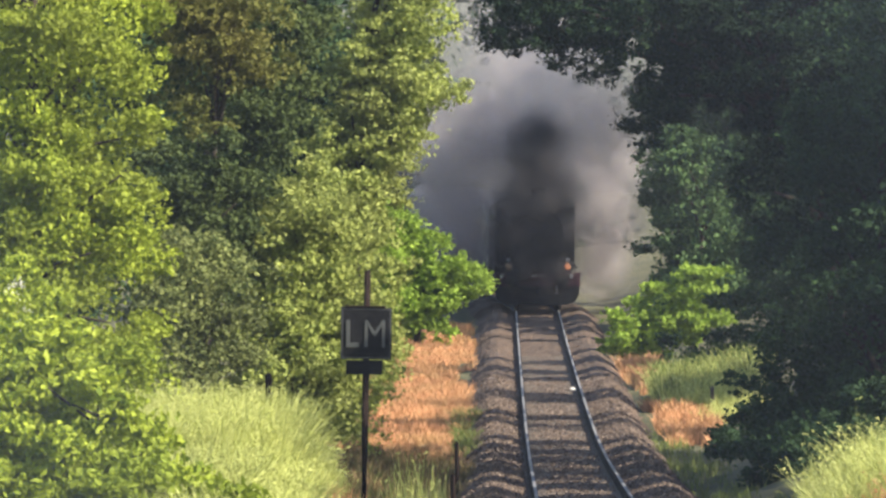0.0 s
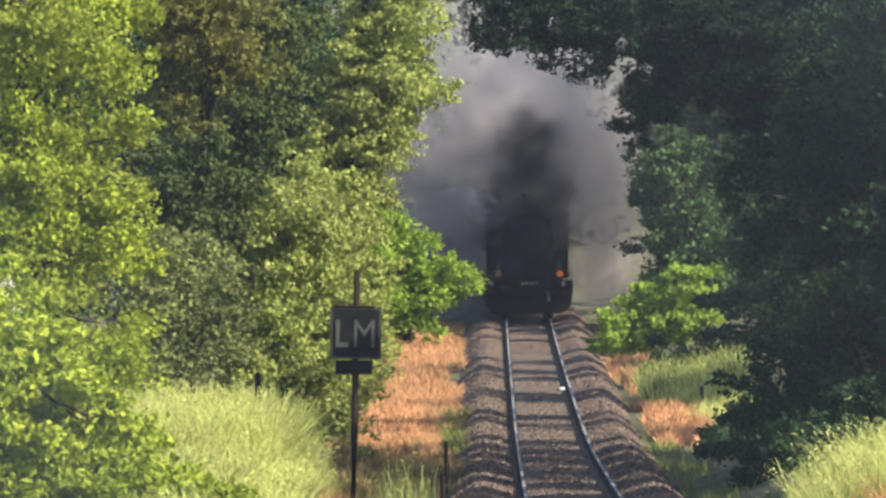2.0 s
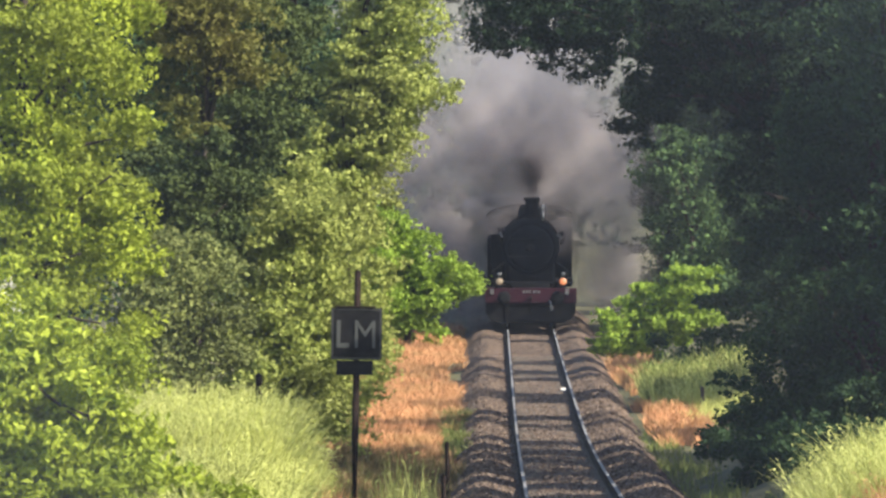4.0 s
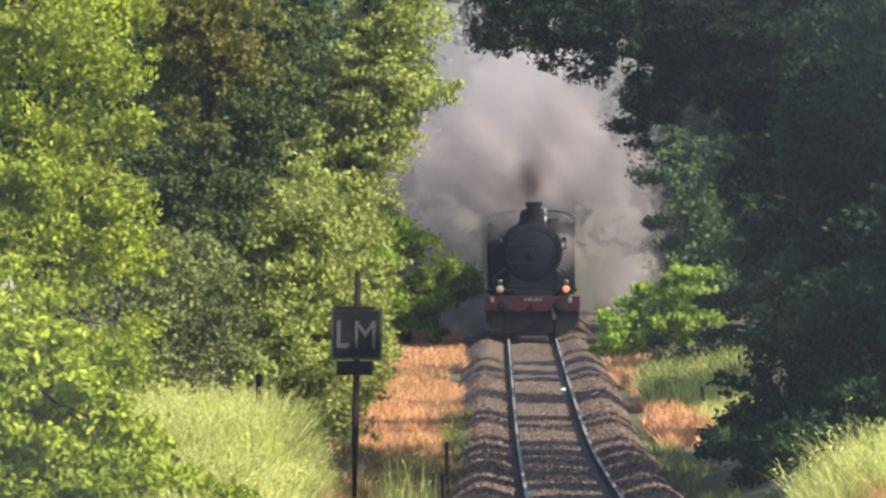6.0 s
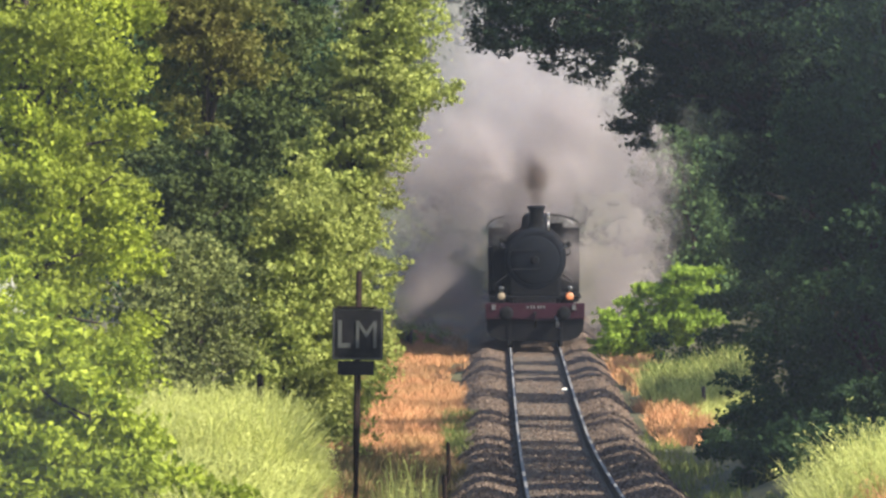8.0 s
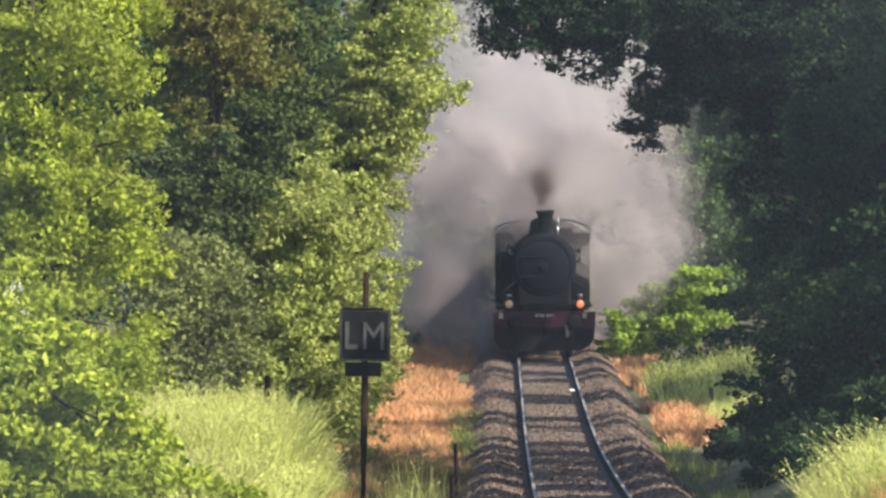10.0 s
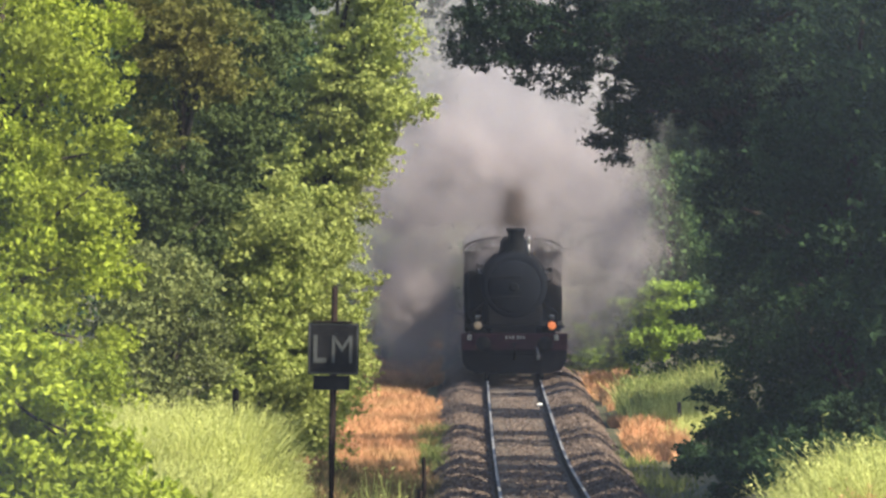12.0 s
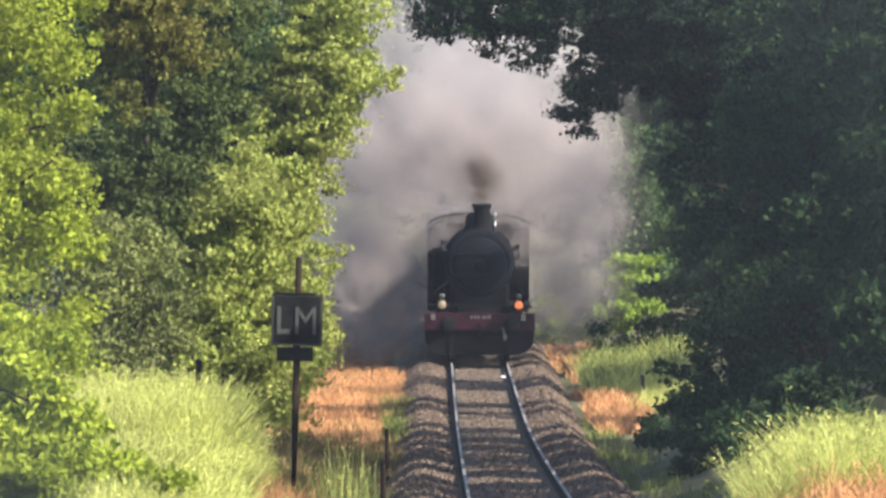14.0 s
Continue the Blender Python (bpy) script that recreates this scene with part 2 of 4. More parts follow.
def step(a, b, v):
    t = np.clip((v - a) / (b - a), 0, 1)
    return t * t * (3 - 2 * t)


def ground_z(x, d):
    x, d = np.asarray(x, dtype=float), np.asarray(d, dtype=float)
    r = x - track_x(d)
    near = 1 - step(215, 250, d)
    base = rail_z(d) - 0.42 - 0.35 * (np.abs(r) < 1.6)
    left0 = -(3.0 + 1.6 * (1 - near))
    left = np.clip(left0 - r, 0, 2.0 + 2.0 * (1 - near)) * (0.42 * near + 0.30 * (1 - near)) * step(152, 166, d)
    right0 = 2.5 + 1.2 * (1 - near)
    right = np.clip(r - right0, 0, 5.0) * (0.40 * near + 0.25 * (1 - near)) * step(128, 144, d)
    front = 1 - step(157, 168, d)
    right = right * (1 - front) + front * step(128, 144, d) * np.minimum(np.clip(r - 2.2, 0, 5) * 0.6, 0.85)
    return base + left + right + 0.05 * np.sin(x * 1.3 + d * 0.21) + 0.04 * np.sin(x * 0.7 - d * 0.37)


def ground():
    xs = np.concatenate([np.linspace(-700, -40, 12), np.linspace(-30, -9, 12), np.arange(-8, 12.1, 0.5), np.linspace(14, 40, 12), np.linspace(60, 700, 12)])
    ds = np.concatenate([np.linspace(-300, 80, 20), np.arange(90, 520, 2.0), np.linspace(530, 3500, 30)])
    gx, gd = np.meshgrid(xs, ds)
    v = np.stack([gx, gd, ground_z(gx, gd)], -1).reshape(-1, 3)
    n = len(xs)
    i = np.arange((len(ds) - 1) * n).reshape(-1, n)[:, :-1].ravel()
    f = np.stack([i, i + 1, i + n + 1, i + n], -1)
    tagged(part("ground", mesh_from("ground", v, f, SOIL, True), SOIL), "earth and leaf litter on low railway banks", "ground", kind="structure")


def sweep(name, section, ds, mat, offset=0.0, rough=0.0, seed=1):
    """Carries a cross-section (sideways, up from rail top) along the line."""
    rng = np.random.default_rng(seed)
    k = len(section)
    sec = np.array(section)
    x = track_x(ds)[:, None] + sec[None, :, 0] + offset
    z = rail_z(ds)[:, None] + sec[None, :, 1]
    if rough:
        x = x + rng.normal(0, rough, x.shape)
        z = z + rng.normal(0, rough * 0.6, z.shape)
    v = np.stack([x, np.broadcast_to(ds[:, None], x.shape), z], -1).reshape(-1, 3)
    i = (np.arange(len(ds) - 1)[:, None] * k + np.arange(k - 1)[None, :]).ravel()
    return mesh_from(name, v, np.stack([i, i + 1, i + k + 1, i + k], -1), mat, not rough)


def railway():
    track = thing("railway_track", pose(0, 0, 0), "single standard-gauge line of worn rails on brown stone ballast", "railway track", kind="structure")
    bed = [(-2.7, -0.85), (-2.25, -0.52), (-1.85, -0.20), (-1.62, -0.05), (-1.40, -0.02), (-1.15, -0.08), (-0.92, -0.15), (-0.70, -0.18), (-0.35, -0.16), (0, -0.155),
           (0.35, -0.16), (0.70, -0.18), (0.92, -0.15), (1.15, -0.08), (1.40, -0.02), (1.62, -0.05), (1.85, -0.20), (2.25, -0.52), (2.7, -0.85)]
    fine = [(a + (b - a) * s, c + (d - c) * s) for (a, c), (b, d) in zip(bed, bed[1:]) for s in (0, 0.5)] + [bed[-1]]
    ds = np.concatenate([np.arange(40, 150, 2.0), np.arange(150, 410, 0.25), np.arange(410, 560, 2.0)])
    part("ballast", sweep("ballast", fine, ds, STONE, 0, 0.034), STONE, track, "coarse brown ballast with raised shoulders")
    # loose stones on the bed, too many and too small to tell apart
    rng = np.random.default_rng(8)
    n = 16000
    px, pd = rng.uniform(-2.1, 2.1, n), 158 + 150 * rng.uniform(0, 1, n) ** 1.3
    keep = np.abs(np.abs(px) - 0.75) > 0.11
    px, pd = px[keep], pd[keep]
    pz = np.interp(px, [b[0] for b in bed], [b[1] for b in bed])
    c = np.stack([track_x(pd) + px, pd, rail_z(pd) + pz + 0.01], -1)
    unit = np.array([(1, 0, 0), (-1, 0, 0), (0, 1, 0), (0, -1, 0), (0, 0, 1), (0, 0, -1)], dtype=float)
    size = rng.uniform(0.02, 0.05, len(c))[:, None, None]
    sv = (c[:, None, :] + unit[None] * size * rng.uniform(0.6, 1.25, (len(c), 6, 1)) + rng.normal(0, 0.008, (len(c), 6, 3))).reshape(-1, 3)
    tri = np.array([(0, 2, 4), (2, 1, 4), (1, 3, 4), (3, 0, 4), (2, 0, 5), (1, 2, 5), (3, 1, 5), (0, 3, 5)])
    sf = (np.arange(len(c))[:, None, None] * 6 + tri[None]).reshape(-1, 3)
    tagged(part("loose_stones", mesh_from("loose_stones", sv, sf, PEBBLE), PEBBLE, track, "loose brown and pale ballast stones"), kind="stuff")
    head = [(-0.07, -0.16), (-0.065, -0.145), (-0.012, -0.12), (-0.012, -0.045), (-0.036, -0.035), (-0.036, -0.006), (-0.028, 0), (0.028, 0), (0.036, -0.006), (0.036, -0.035), (0.012, -0.045), (0.012, -0.12), (0.065, -0.145), (0.07, -0.16)]
    rd = np.concatenate([np.arange(40, 560, 1.0)])
    for side in (-0.75, 0.75):
        me = sweep("rail", head, rd, RUST, side)
        me.materials.append(RAIL)
        k = np.tile(np.arange(len(head) - 1), len(rd) - 1)
        me.polygons.foreach_set("material_index", (k == 6).astype(np.int32))
        part("rail", me, RUST, track, "rusty rail with a bright running surface")
    bm = bmesh.new()
    box(bm, -1.25, 1.25, -0.12, 0.12, -0.27, -0.148, 0.012)
    me = bpy.data.meshes.new("sleeper")
    bm.to_mesh(me)
    bm.free()
    me.materials.append(SLEEPER)
    for i in range(300):
        d = 158 + 0.6 * i
        s = part("sleeper", me, SLEEPER, track)
        s.matrix_basis = pose(float(track_x(d)), d, float(rail_z(d)) + 0.004)


# ---- plants ----
def leaf_quads(rng, pts, size, up=0.5, slim=0.62):
    n = len(pts)
    nrm = rng.normal(size=(n, 3)) + np.array([0, 0, up])
    nrm /= np.linalg.norm(nrm, axis=1)[:, None]
    t = np.cross(nrm, rng.normal(size=(n, 3)))
    t /= np.linalg.norm(t, axis=1)[:, None]
    b = np.cross(nrm, t)
    ln = (size * rng.uniform(0.6, 1.3, n))[:, None]
    w = ln * slim * 0.5
    v = np.stack([pts - t * ln * 0.5, pts + b * w + nrm * ln * 0.12, pts + t * ln * 0.5, pts - b * w + nrm * ln * 0.12], 1).reshape(-1, 3)
    return v, np.arange(4 * n).reshape(-1, 4)


def crown_points(rng, blobs, leaves, clump, per, twigs=9):
    """Leaves in clumps, clumps in boughs, boughs near the skin of the ellipsoids (x, y, z, rx, ry, rz); a fifth of the leaves fill the inside."""
    blobs = np.array(blobs, dtype=float)
    area = (blobs[:, 3] * blobs[:, 4] + blobs[:, 3] * blobs[:, 5] + blobs[:, 4] * blobs[:, 5])
    inside = leaves // 5
    nb = max(6, (leaves - inside) // (per * twigs))
    k = rng.choice(len(blobs), nb, p=area / area.sum())
    u = rng.normal(size=(nb, 3))
    u /= np.linalg.norm(u, axis=1)[:, None]
    c = blobs[k, :3] + u * blobs[k, 3:] * rng.uniform(0.62, 1.02, nb)[:, None]
    size = clump * rng.uniform(0.7, 1.5, nb)
    kc = np.repeat(np.arange(nb), twigs)
    w = rng.normal(size=(len(kc), 3))
    w /= np.linalg.norm(w, axis=1)[:, None]
    w = w * rng.uniform(0.35, 1.05, len(kc))[:, None] + 0.45 * u[kc] + np.array([0, 0, 0.2])
    cc = c[kc] + w * size[kc][:, None] * np.array([1, 1, 0.6])
    rc = clump * rng.uniform(0.13, 0.36, len(kc))
    j = np.repeat(np.arange(len(kc)), per)
    g = rng.normal(size=(len(j), 3)) * np.array([1, 1, 0.6])
    outer = cc[j] + g * rc[j][:, None]
    k = rng.choice(len(blobs), inside, p=area / area.sum())
    u = rng.normal(size=(inside, 3))
    u /= np.linalg.norm(u, axis=1)[:, None]
    inner = blobs[k, :3] + u * blobs[k, 3:] * rng.uniform(0.2, 0.8, inside)[:, None]
    return np.concatenate([outer, inner])


def plant(name, label, category, foot, blobs, leaves, size, mat, seed, clump=0.5, per=45, trunk=0.16, group="", twigs=9):
    """A tree or a bush: a tapered trunk, limbs to each bough, and a crown of single leaves. blobs are relative to the foot."""
    rng = np.random.default_rng(seed)
    fx, fy = foot
    fz = float(ground_z(fx, fy)) - 0.05
    t = thing(name, pose(fx, fy, fz), label, category, group)
    bm = bmesh.new()
    top = max(b[2] for b in blobs)
    cx, cy = np.mean([b[0] for b in blobs]), np.mean([b[1] for b in blobs])
    pts = [(cx * s * s + 0.08 * math.sin(5 * s + seed), cy * s * s, top * s) for s in (0, 0.2, 0.4, 0.6, 0.8, 1.0)]
    tube(bm, pts, [trunk * (1.25 - s) for s in (0, 0.2, 0.4, 0.6, 0.8, 1.0)], 9)
    part("trunk", bm, BARK, t, "grey-brown tapered trunk")
    for b in blobs:
        for _ in range(3 if b[3] > 0.5 else 0):
            s = rng.uniform(0.62, 0.92) * min(1, b[2] / top)
            p0 = Vector((cx * s * s + 0.08 * math.sin(5 * s + seed), cy * s * s, top * s))
            p2 = Vector((b[0] + b[3] * rng.uniform(-0.75, 0.75), b[1] + b[4] * rng.uniform(-0.75, 0.75), b[2] + b[5] * rng.uniform(-0.5, 0.8)))
            p1 = (p0 + p2) / 2 + Vector((0, 0, 0.12 * (p2 - p0).length))
            part("limb", tube(bmesh.new(), [p0, p1, p2], [trunk * 0.42, trunk * 0.25, trunk * 0.08], 5), BARK, t)
    v, f = leaf_quads(rng, crown_points(rng, blobs, leaves, clump, per, twigs), size)
    part("crown", mesh_from("crown", v, f, mat), mat, t)
    return t


def grass(name, label, mat, pts_x, pts_d, height, width, seed, lean=0.25, heads=False, kind="stuff"):
    """Bent blades that stand on the ground."""
    rng = np.random.default_rng(seed)
    n = len(pts_x)
    p = np.stack([pts_x, pts_d, ground_z(pts_x, pts_d) - 0.03], -1)
    tuft = 1 + 0.28 * np.sin(pts_x * 5.1 + 1.3 * np.sin(pts_d * 2.3)) * np.sin(pts_d * 1.7 + pts_x * 2.2)
    h = (height * tuft * rng.uniform(0.45, 1.2, n))[:, None]
    a = rng.uniform(0, 2 * math.pi, n)
    side = np.stack([np.cos(a), np.sin(a), np.zeros(n)], -1) * width * 0.5
    b = rng.normal(size=(n, 3)) * lean
    b[:, 2] = 0
    up = np.array([0, 0, 1.0])
    q1 = p + up * h * 0.55 + b * h * 0.3
    q2 = p + up * h + b * h
    v = np.stack([p - side, p + side, q1 + side * 0.8, q1 - side * 0.8, q2 + side * 0.25, q2 - side * 0.25], 1)
    i = np.arange(n) * 6
    f = np.concatenate([np.stack([i, i + 1, i + 2, i + 3], -1), np.stack([i + 3, i + 2, i + 4, i + 5], -1)])
    v = v.reshape(-1, 3)
    if heads:
        k = rng.choice(n, n // 3, replace=False)
        hv, hf = leaf_quads(rng, q2[k] + rng.normal(size=(len(k), 3)) * 0.02, 0.10, 2.0, 0.3)
        f = np.concatenate([f, hf + len(v)])
        v = np.concatenate([v, hv])
    ob = part(name, mesh_from(name, v, f, mat), mat)
    return tagged(ob, label, "grass", kind=kind)


# ---- the locomotive and its train ----
def vehicle_wheel(parent, x, y, r, spokes=10):
    w = part("wheel", lathe(lathe(bmesh.new(), [(-0.07, r - 0.09), (-0.07, r), (0.07, r * 0.985), (0.07, r - 0.09)], "x", steps=28), [(-0.09, 0.12), (0.10, 0.12)], "x", steps=12), SOOT, parent)
    bm = bmesh.new()
    for k in range(spokes):
        a = 2 * math.pi * k / spokes
        tube(bm, [(0, math.cos(a) * 0.08, math.sin(a) * 0.08), (0, math.cos(a) * (r - 0.06), math.sin(a) * (r - 0.06))], [0.04, 0.03], 5)
    part("spokes", bm, SOOT, w)
    w.matrix_basis = pose(x, y, r)
    return w


def locomotive():
    e = thing("steam_locomotive", pose(0, 0, 0), "black steam locomotive with a red buffer beam, working hard under smoke", "locomotive")
    bm = box(bmesh.new(), -1.50, 1.50, -0.06, 0.06, 0.88, 1.36, 0.02)
    beam = part("buffer_beam", bm, RED, e, "red-painted front buffer beam")
    for x in (-0.22, -0.12, -0.03, 0.10, 0.18, 0.27):
        part("painted_mark", box(bmesh.new(), x - 0.03, x + 0.03, -0.075, -0.064, 1.20, 1.29), STEEL, beam, "small white painted mark")
    for x in (-1.26, 1.18):
        part("lamp_bracket", box(bmesh.new(), x - 0.06, x + 0.06, -0.12, -0.062, 1.16, 1.32, 0.01), STEEL, beam)
    for x in (-0.875, 0.875):
        bm = lathe(bmesh.new(), [(-0.06, 0.17), (-0.12, 0.14), (-0.36, 0.11), (-0.36, 0.10)], "y", (x, 0, 1.06))
        b = part("buffer", bm, SOOT, e)
        part("buffer_head", lathe(bmesh.new(), [(-0.37, 0.12), (-0.40, 0.215), (-0.44, 0.215), (-0.47, 0.10), (-0.475, 0.0001)], "y", (x, 0, 1.06)), SOOT, b)
    bm = box(bmesh.new(), -0.05, 0.05, -0.32, -0.06, 1.0, 1.1, 0.015)
    tube(bm, [(0, -0.3, 1.05), (0.02, -0.36, 0.85), (0, -0.30, 0.62)], [0.035, 0.03, 0.04], 8)
    part("screw_coupling", bm, SOOT, e)
    bm = bmesh.new()
    tube(bm, [(0.62, -0.06, 0.95), (0.66, -0.22, 0.85), (0.68, -0.22, 0.62)], [0.03, 0.03, 0.04], 8)
    box(bm, 0.63, 0.73, -0.27, -0.17, 0.66, 0.80, 0.02)
    part("brake_hose", bm, STEEL, e, "brake hose with a bright metal end")
    # plate and guard irons under the beam
    bm = bmesh.new()
    prof = [(-1.48, 0.88), (-1.46, 0.55), (-1.32, 0.34), (-1.05, 0.22), (1.05, 0.22), (1.32, 0.34), (1.46, 0.55), (1.48, 0.88)]
    for y in (0.08, 0.14):
        vs = [bm.verts.new((x, y, z)) for x, z in prof]
        bm.faces.new(vs)
    bm.verts.ensure_lookup_table()
    for i in range(8):
        j = (i + 1) % 8
        bm.faces.new((bm.verts[i], bm.verts[j], bm.verts[8 + j], bm.verts[8 + i]))
    bmesh.ops.recalc_face_normals(bm, faces=bm.faces[:])
    part("guard_plate", bm, SOOT, e, "sooty plate with rounded corners below the beam")
    for x in (-0.78, 0.78):
        part("rail_guard", box(bmesh.new(), x - 0.05, x + 0.05, 0.02, 0.07, 0.09, 0.90, 0.01), SOOT, e)
    for x in (-1.02, 1.02):
        c = part("cylinder", lathe(bmesh.new(), [(0.75, 0.30), (0.78, 0.41), (1.9, 0.41), (1.93, 0.30)], "y", (x, 0, 0.80)), SOOT, e)
        part("valve_chest", lathe(bmesh.new(), [(0.8, 0.15), (0.82, 0.22), (1.9, 0.22), (1.92, 0.15)], "y", (x * 0.94, 0, 1.30)), SOOT, c)
    part("frame", box(bmesh.new(), -0.62, 0.62, 0.06, 10.4, 0.75, 1.50, 0.02), SOOT, e)
    part("running_board", box(bmesh.new(), -1.40, 1.40, 0.1, 8.7, 1.50, 1.56, 0.01), SOOT, e)
    # smokebox, boiler, firebox
    prof = [(0.95, 0.80), (0.98, 0.90), (1.04, 0.93), (2.7, 0.93), (2.72, 0.96), (2.80, 0.96), (2.82, 0.93), (6.4, 0.95), (6.42, 0.98), (6.5, 0.98), (6.52, 0.97), (8.7, 0.99)]
    boiler = part("boiler", lathe(bmesh.new(), prof, "y", (0, 0, 2.69), 48), BLACK, e, "black boiler with riveted bands")
    door = part("smokebox_door", lathe(bmesh.new(), [(0.97, 0.74), (0.93, 0.74), (0.91, 0.70), (0.86, 0.50), (0.82, 0.25), (0.81, 0.0001)], "y", (0, 0, 2.65), 40), BLACK, e, "domed smokebox door")
    for k in (-1, 1):
        part("hinge", box(bmesh.new(), -0.72, 0.20, 0.80, 0.90, 2.65 + k * 0.28 - 0.03, 2.65 + k * 0.28 + 0.03, 0.01), SOOT, door)
    bm = lathe(bmesh.new(), [(0.70, 0.10), (0.72, 0.13), (0.74, 0.10)], "y", (0, 0, 2.65), 20)
    tube(bm, [(0, 0.82, 2.65), (0, 0.68, 2.65)], [0.03, 0.03], 8)
    part("door_handle", bm, SOOT, door)
    part("smokebox_saddle", box(bmesh.new(), -0.80, 0.80, 1.0, 2.6, 1.50, 2.20, 0.1), SOOT, e)
    prof = [(3.60, 0.42), (3.70, 0.30), (3.82, 0.235), (4.22, 0.22), (4.30, 0.265), (4.38, 0.265), (4.40, 0.235), (4.34, 0.20), (4.1, 0.19)]
    ch = part("chimney", lathe(bmesh.new(), prof, "z", (0.05, 1.75, -0.09), 28), SOOT, e)
    part("chimney_cap", lathe(bmesh.new(), [(4.30, 0.268), (4.33, 0.278), (4.36, 0.268)], "z", (0.05, 1.75, -0.09), 28), BLACK, ch)
    part("steam_dome", lathe(bmesh.new(), [(3.6, 0.48), (3.75, 0.40), (4.0, 0.38), (4.12, 0.28), (4.17, 0.0001)], "z", (0, 4.6, -0.09), 24), BLACK, e)
    part("sand_dome", lathe(bmesh.new(), [(3.6, 0.42), (3.8, 0.34), (3.98, 0.30), (4.05, 0.0001)], "z", (0, 6.0, -0.09), 24), BLACK, e)
    bm = bmesh.new()
    for y in (7.5, 7.8):
        tube(bm, [(0, y, 3.7), (0, y, 4.02)], [0.07, 0.07], 8)
    part("safety_valve", bm, BRASS, e)
    bm = bmesh.new()
    tube(bm, [(0.42, 2.4, 3.45), (0.42, 2.4, 3.88)], [0.03, 0.03], 8)
    lathe(bm, [(3.86, 0.03), (3.88, 0.04), (4.04, 0.04), (4.07, 0.02)], "z", (0.42, 2.4, 0), 12)
    part("whistle", bm, STEEL, e, "bright metal whistle beside the chimney")
    # pump and fittings beside the smokebox
    bm = lathe(bmesh.new(), [(1.62, 0.17), (1.66, 0.21), (2.15, 0.21), (2.2, 0.12), (2.4, 0.12), (2.45, 0.2), (3.0, 0.2), (3.06, 0.13)], "z", (-1.12, 2.2, 0), 18)
    box(bm, -1.3, -0.9, 1.9, 2.0, 2.0, 3.1, 0.02)
    part("air_pump", bm, SOOT, e, "sooty upright air pump")
    part("equipment_casing", box(bmesh.new(), -1.42, -0.70, 2.5, 4.6, 1.56, 3.02, 0.10), SOOT, e, "sooty casing beside the boiler")
    bm = lathe(bmesh.new(), [(2.0, 0.16), (4.2, 0.16)], "y", (-1.15, 0, 1.86), 14)
    part("air_tank", bm, SOOT, e)
    bm = bmesh.new()
    tube(bm, [(0.90, 1.4, 3.12), (1.06, 1.4, 3.14), (1.06, 1.4, 2.84), (0.94, 1.4, 2.80)], [0.035] * 4, 8)
    box(bm, 0.96, 1.08, 1.3, 1.5, 3.05, 3.2, 0.02)
    part("side_bracket", bm, SOOT, e)
    bm = bmesh.new()
    tube(bm, [(-0.86, 1.3, 3.22), (-1.05, 1.3, 3.30), (-1.05, 1.3, 3.02), (-0.90, 1.3, 2.95)], [0.035] * 4, 8)
    part("side_bracket", bm, SOOT, e)
    for s in (-1, 1):
        bm = bmesh.new()
        tube(bm, [(s * 0.99, 1.2, 3.06), (s * 1.0, 8.6, 3.06)], [0.018, 0.018], 6)
        for y in (1.3, 3.0, 4.7, 6.4, 8.1):
            tube(bm, [(s * 0.88, y, 3.02), (s * 1.0, y, 3.06)], [0.015, 0.015], 5)
        part("handrail", bm, STEEL, e)
    for s in (-1, 1):
        part("front_handrail", tube(bmesh.new(), [(s * 1.2, 0.15, 1.55), (s * 1.2, 0.15, 1.95), (s * 0.85, 0.85, 2.2)], [0.018] * 3, 6), SOOT, e)
    for s in (-1, 1):
        bm = bmesh.new()
        for z in (0.45, 0.85):
            box(bm, s * 1.22 - 0.16, s * 1.22 + 0.16, 0.16, 0.42, z, z + 0.04, 0.008)
        box(bm, s * 1.22 - 0.15, s * 1.22 - 0.12, 0.24, 0.30, 0.45, 1.5)
        part("step", bm, SOOT, e)
    # lamps
    for x, glow in ((-1.02, LAMP_DIM), (1.06, LAMP_AMBER)):
        lamp = part("headlamp", lathe(bmesh.new(), [(-0.10, 0.155), (-0.06, 0.165), (0.16, 0.15), (0.22, 0.06)], "y", (x, 0, 1.58), 22), BLACK, e, "round front lamp on the running board")
        part("lens", lathe(bmesh.new(), [(-0.105, 0.115), (-0.125, 0.08), (-0.13, 0.0001)], "y", (x, 0, 1.58), 20), glow, lamp, "lit amber lens" if x > 0 else "pale lamp lens")
        part("lamp_chimney", lathe(bmesh.new(), [(1.72, 0.06), (1.81, 0.06), (1.83, 0.09), (1.87, 0.05)], "z", (x, 0.05, 0), 14), STEEL, lamp)
        part("lamp_stand", box(bmesh.new(), x - 0.1, x + 0.1, -0.03, 0.14, 1.34, 1.46, 0.02), SOOT, lamp)
    # cab
    cab = bmesh.new()
    for s in (-1, 1):
        box(cab, s * 1.38 - 0.03, s * 1.38 + 0.03, 8.6, 10.6, 1.4, 2.5, 0.01)
        box(cab, s * 1.38 - 0.03, s * 1.38 + 0.03, 8.6, 8.9, 2.5, 3.54)
        box(cab, s * 1.38 - 0.03, s * 1.38 + 0.03, 10.3, 10.6, 2.5, 3.54)
    box(cab, -1.38, 1.38, 8.58, 8.63, 1.5, 2.75)
    box(cab, -1.38, -1.30, 8.58, 8.63, 2.75, 3.54)
    box(cab, 1.30, 1.38, 8.58, 8.63, 2.75, 3.54)
    box(cab, -0.90, 0.90, 8.58, 8.63, 2.75, 3.70)
    box(cab, -1.38, 1.38, 8.58, 8.63, 3.36, 3.56)
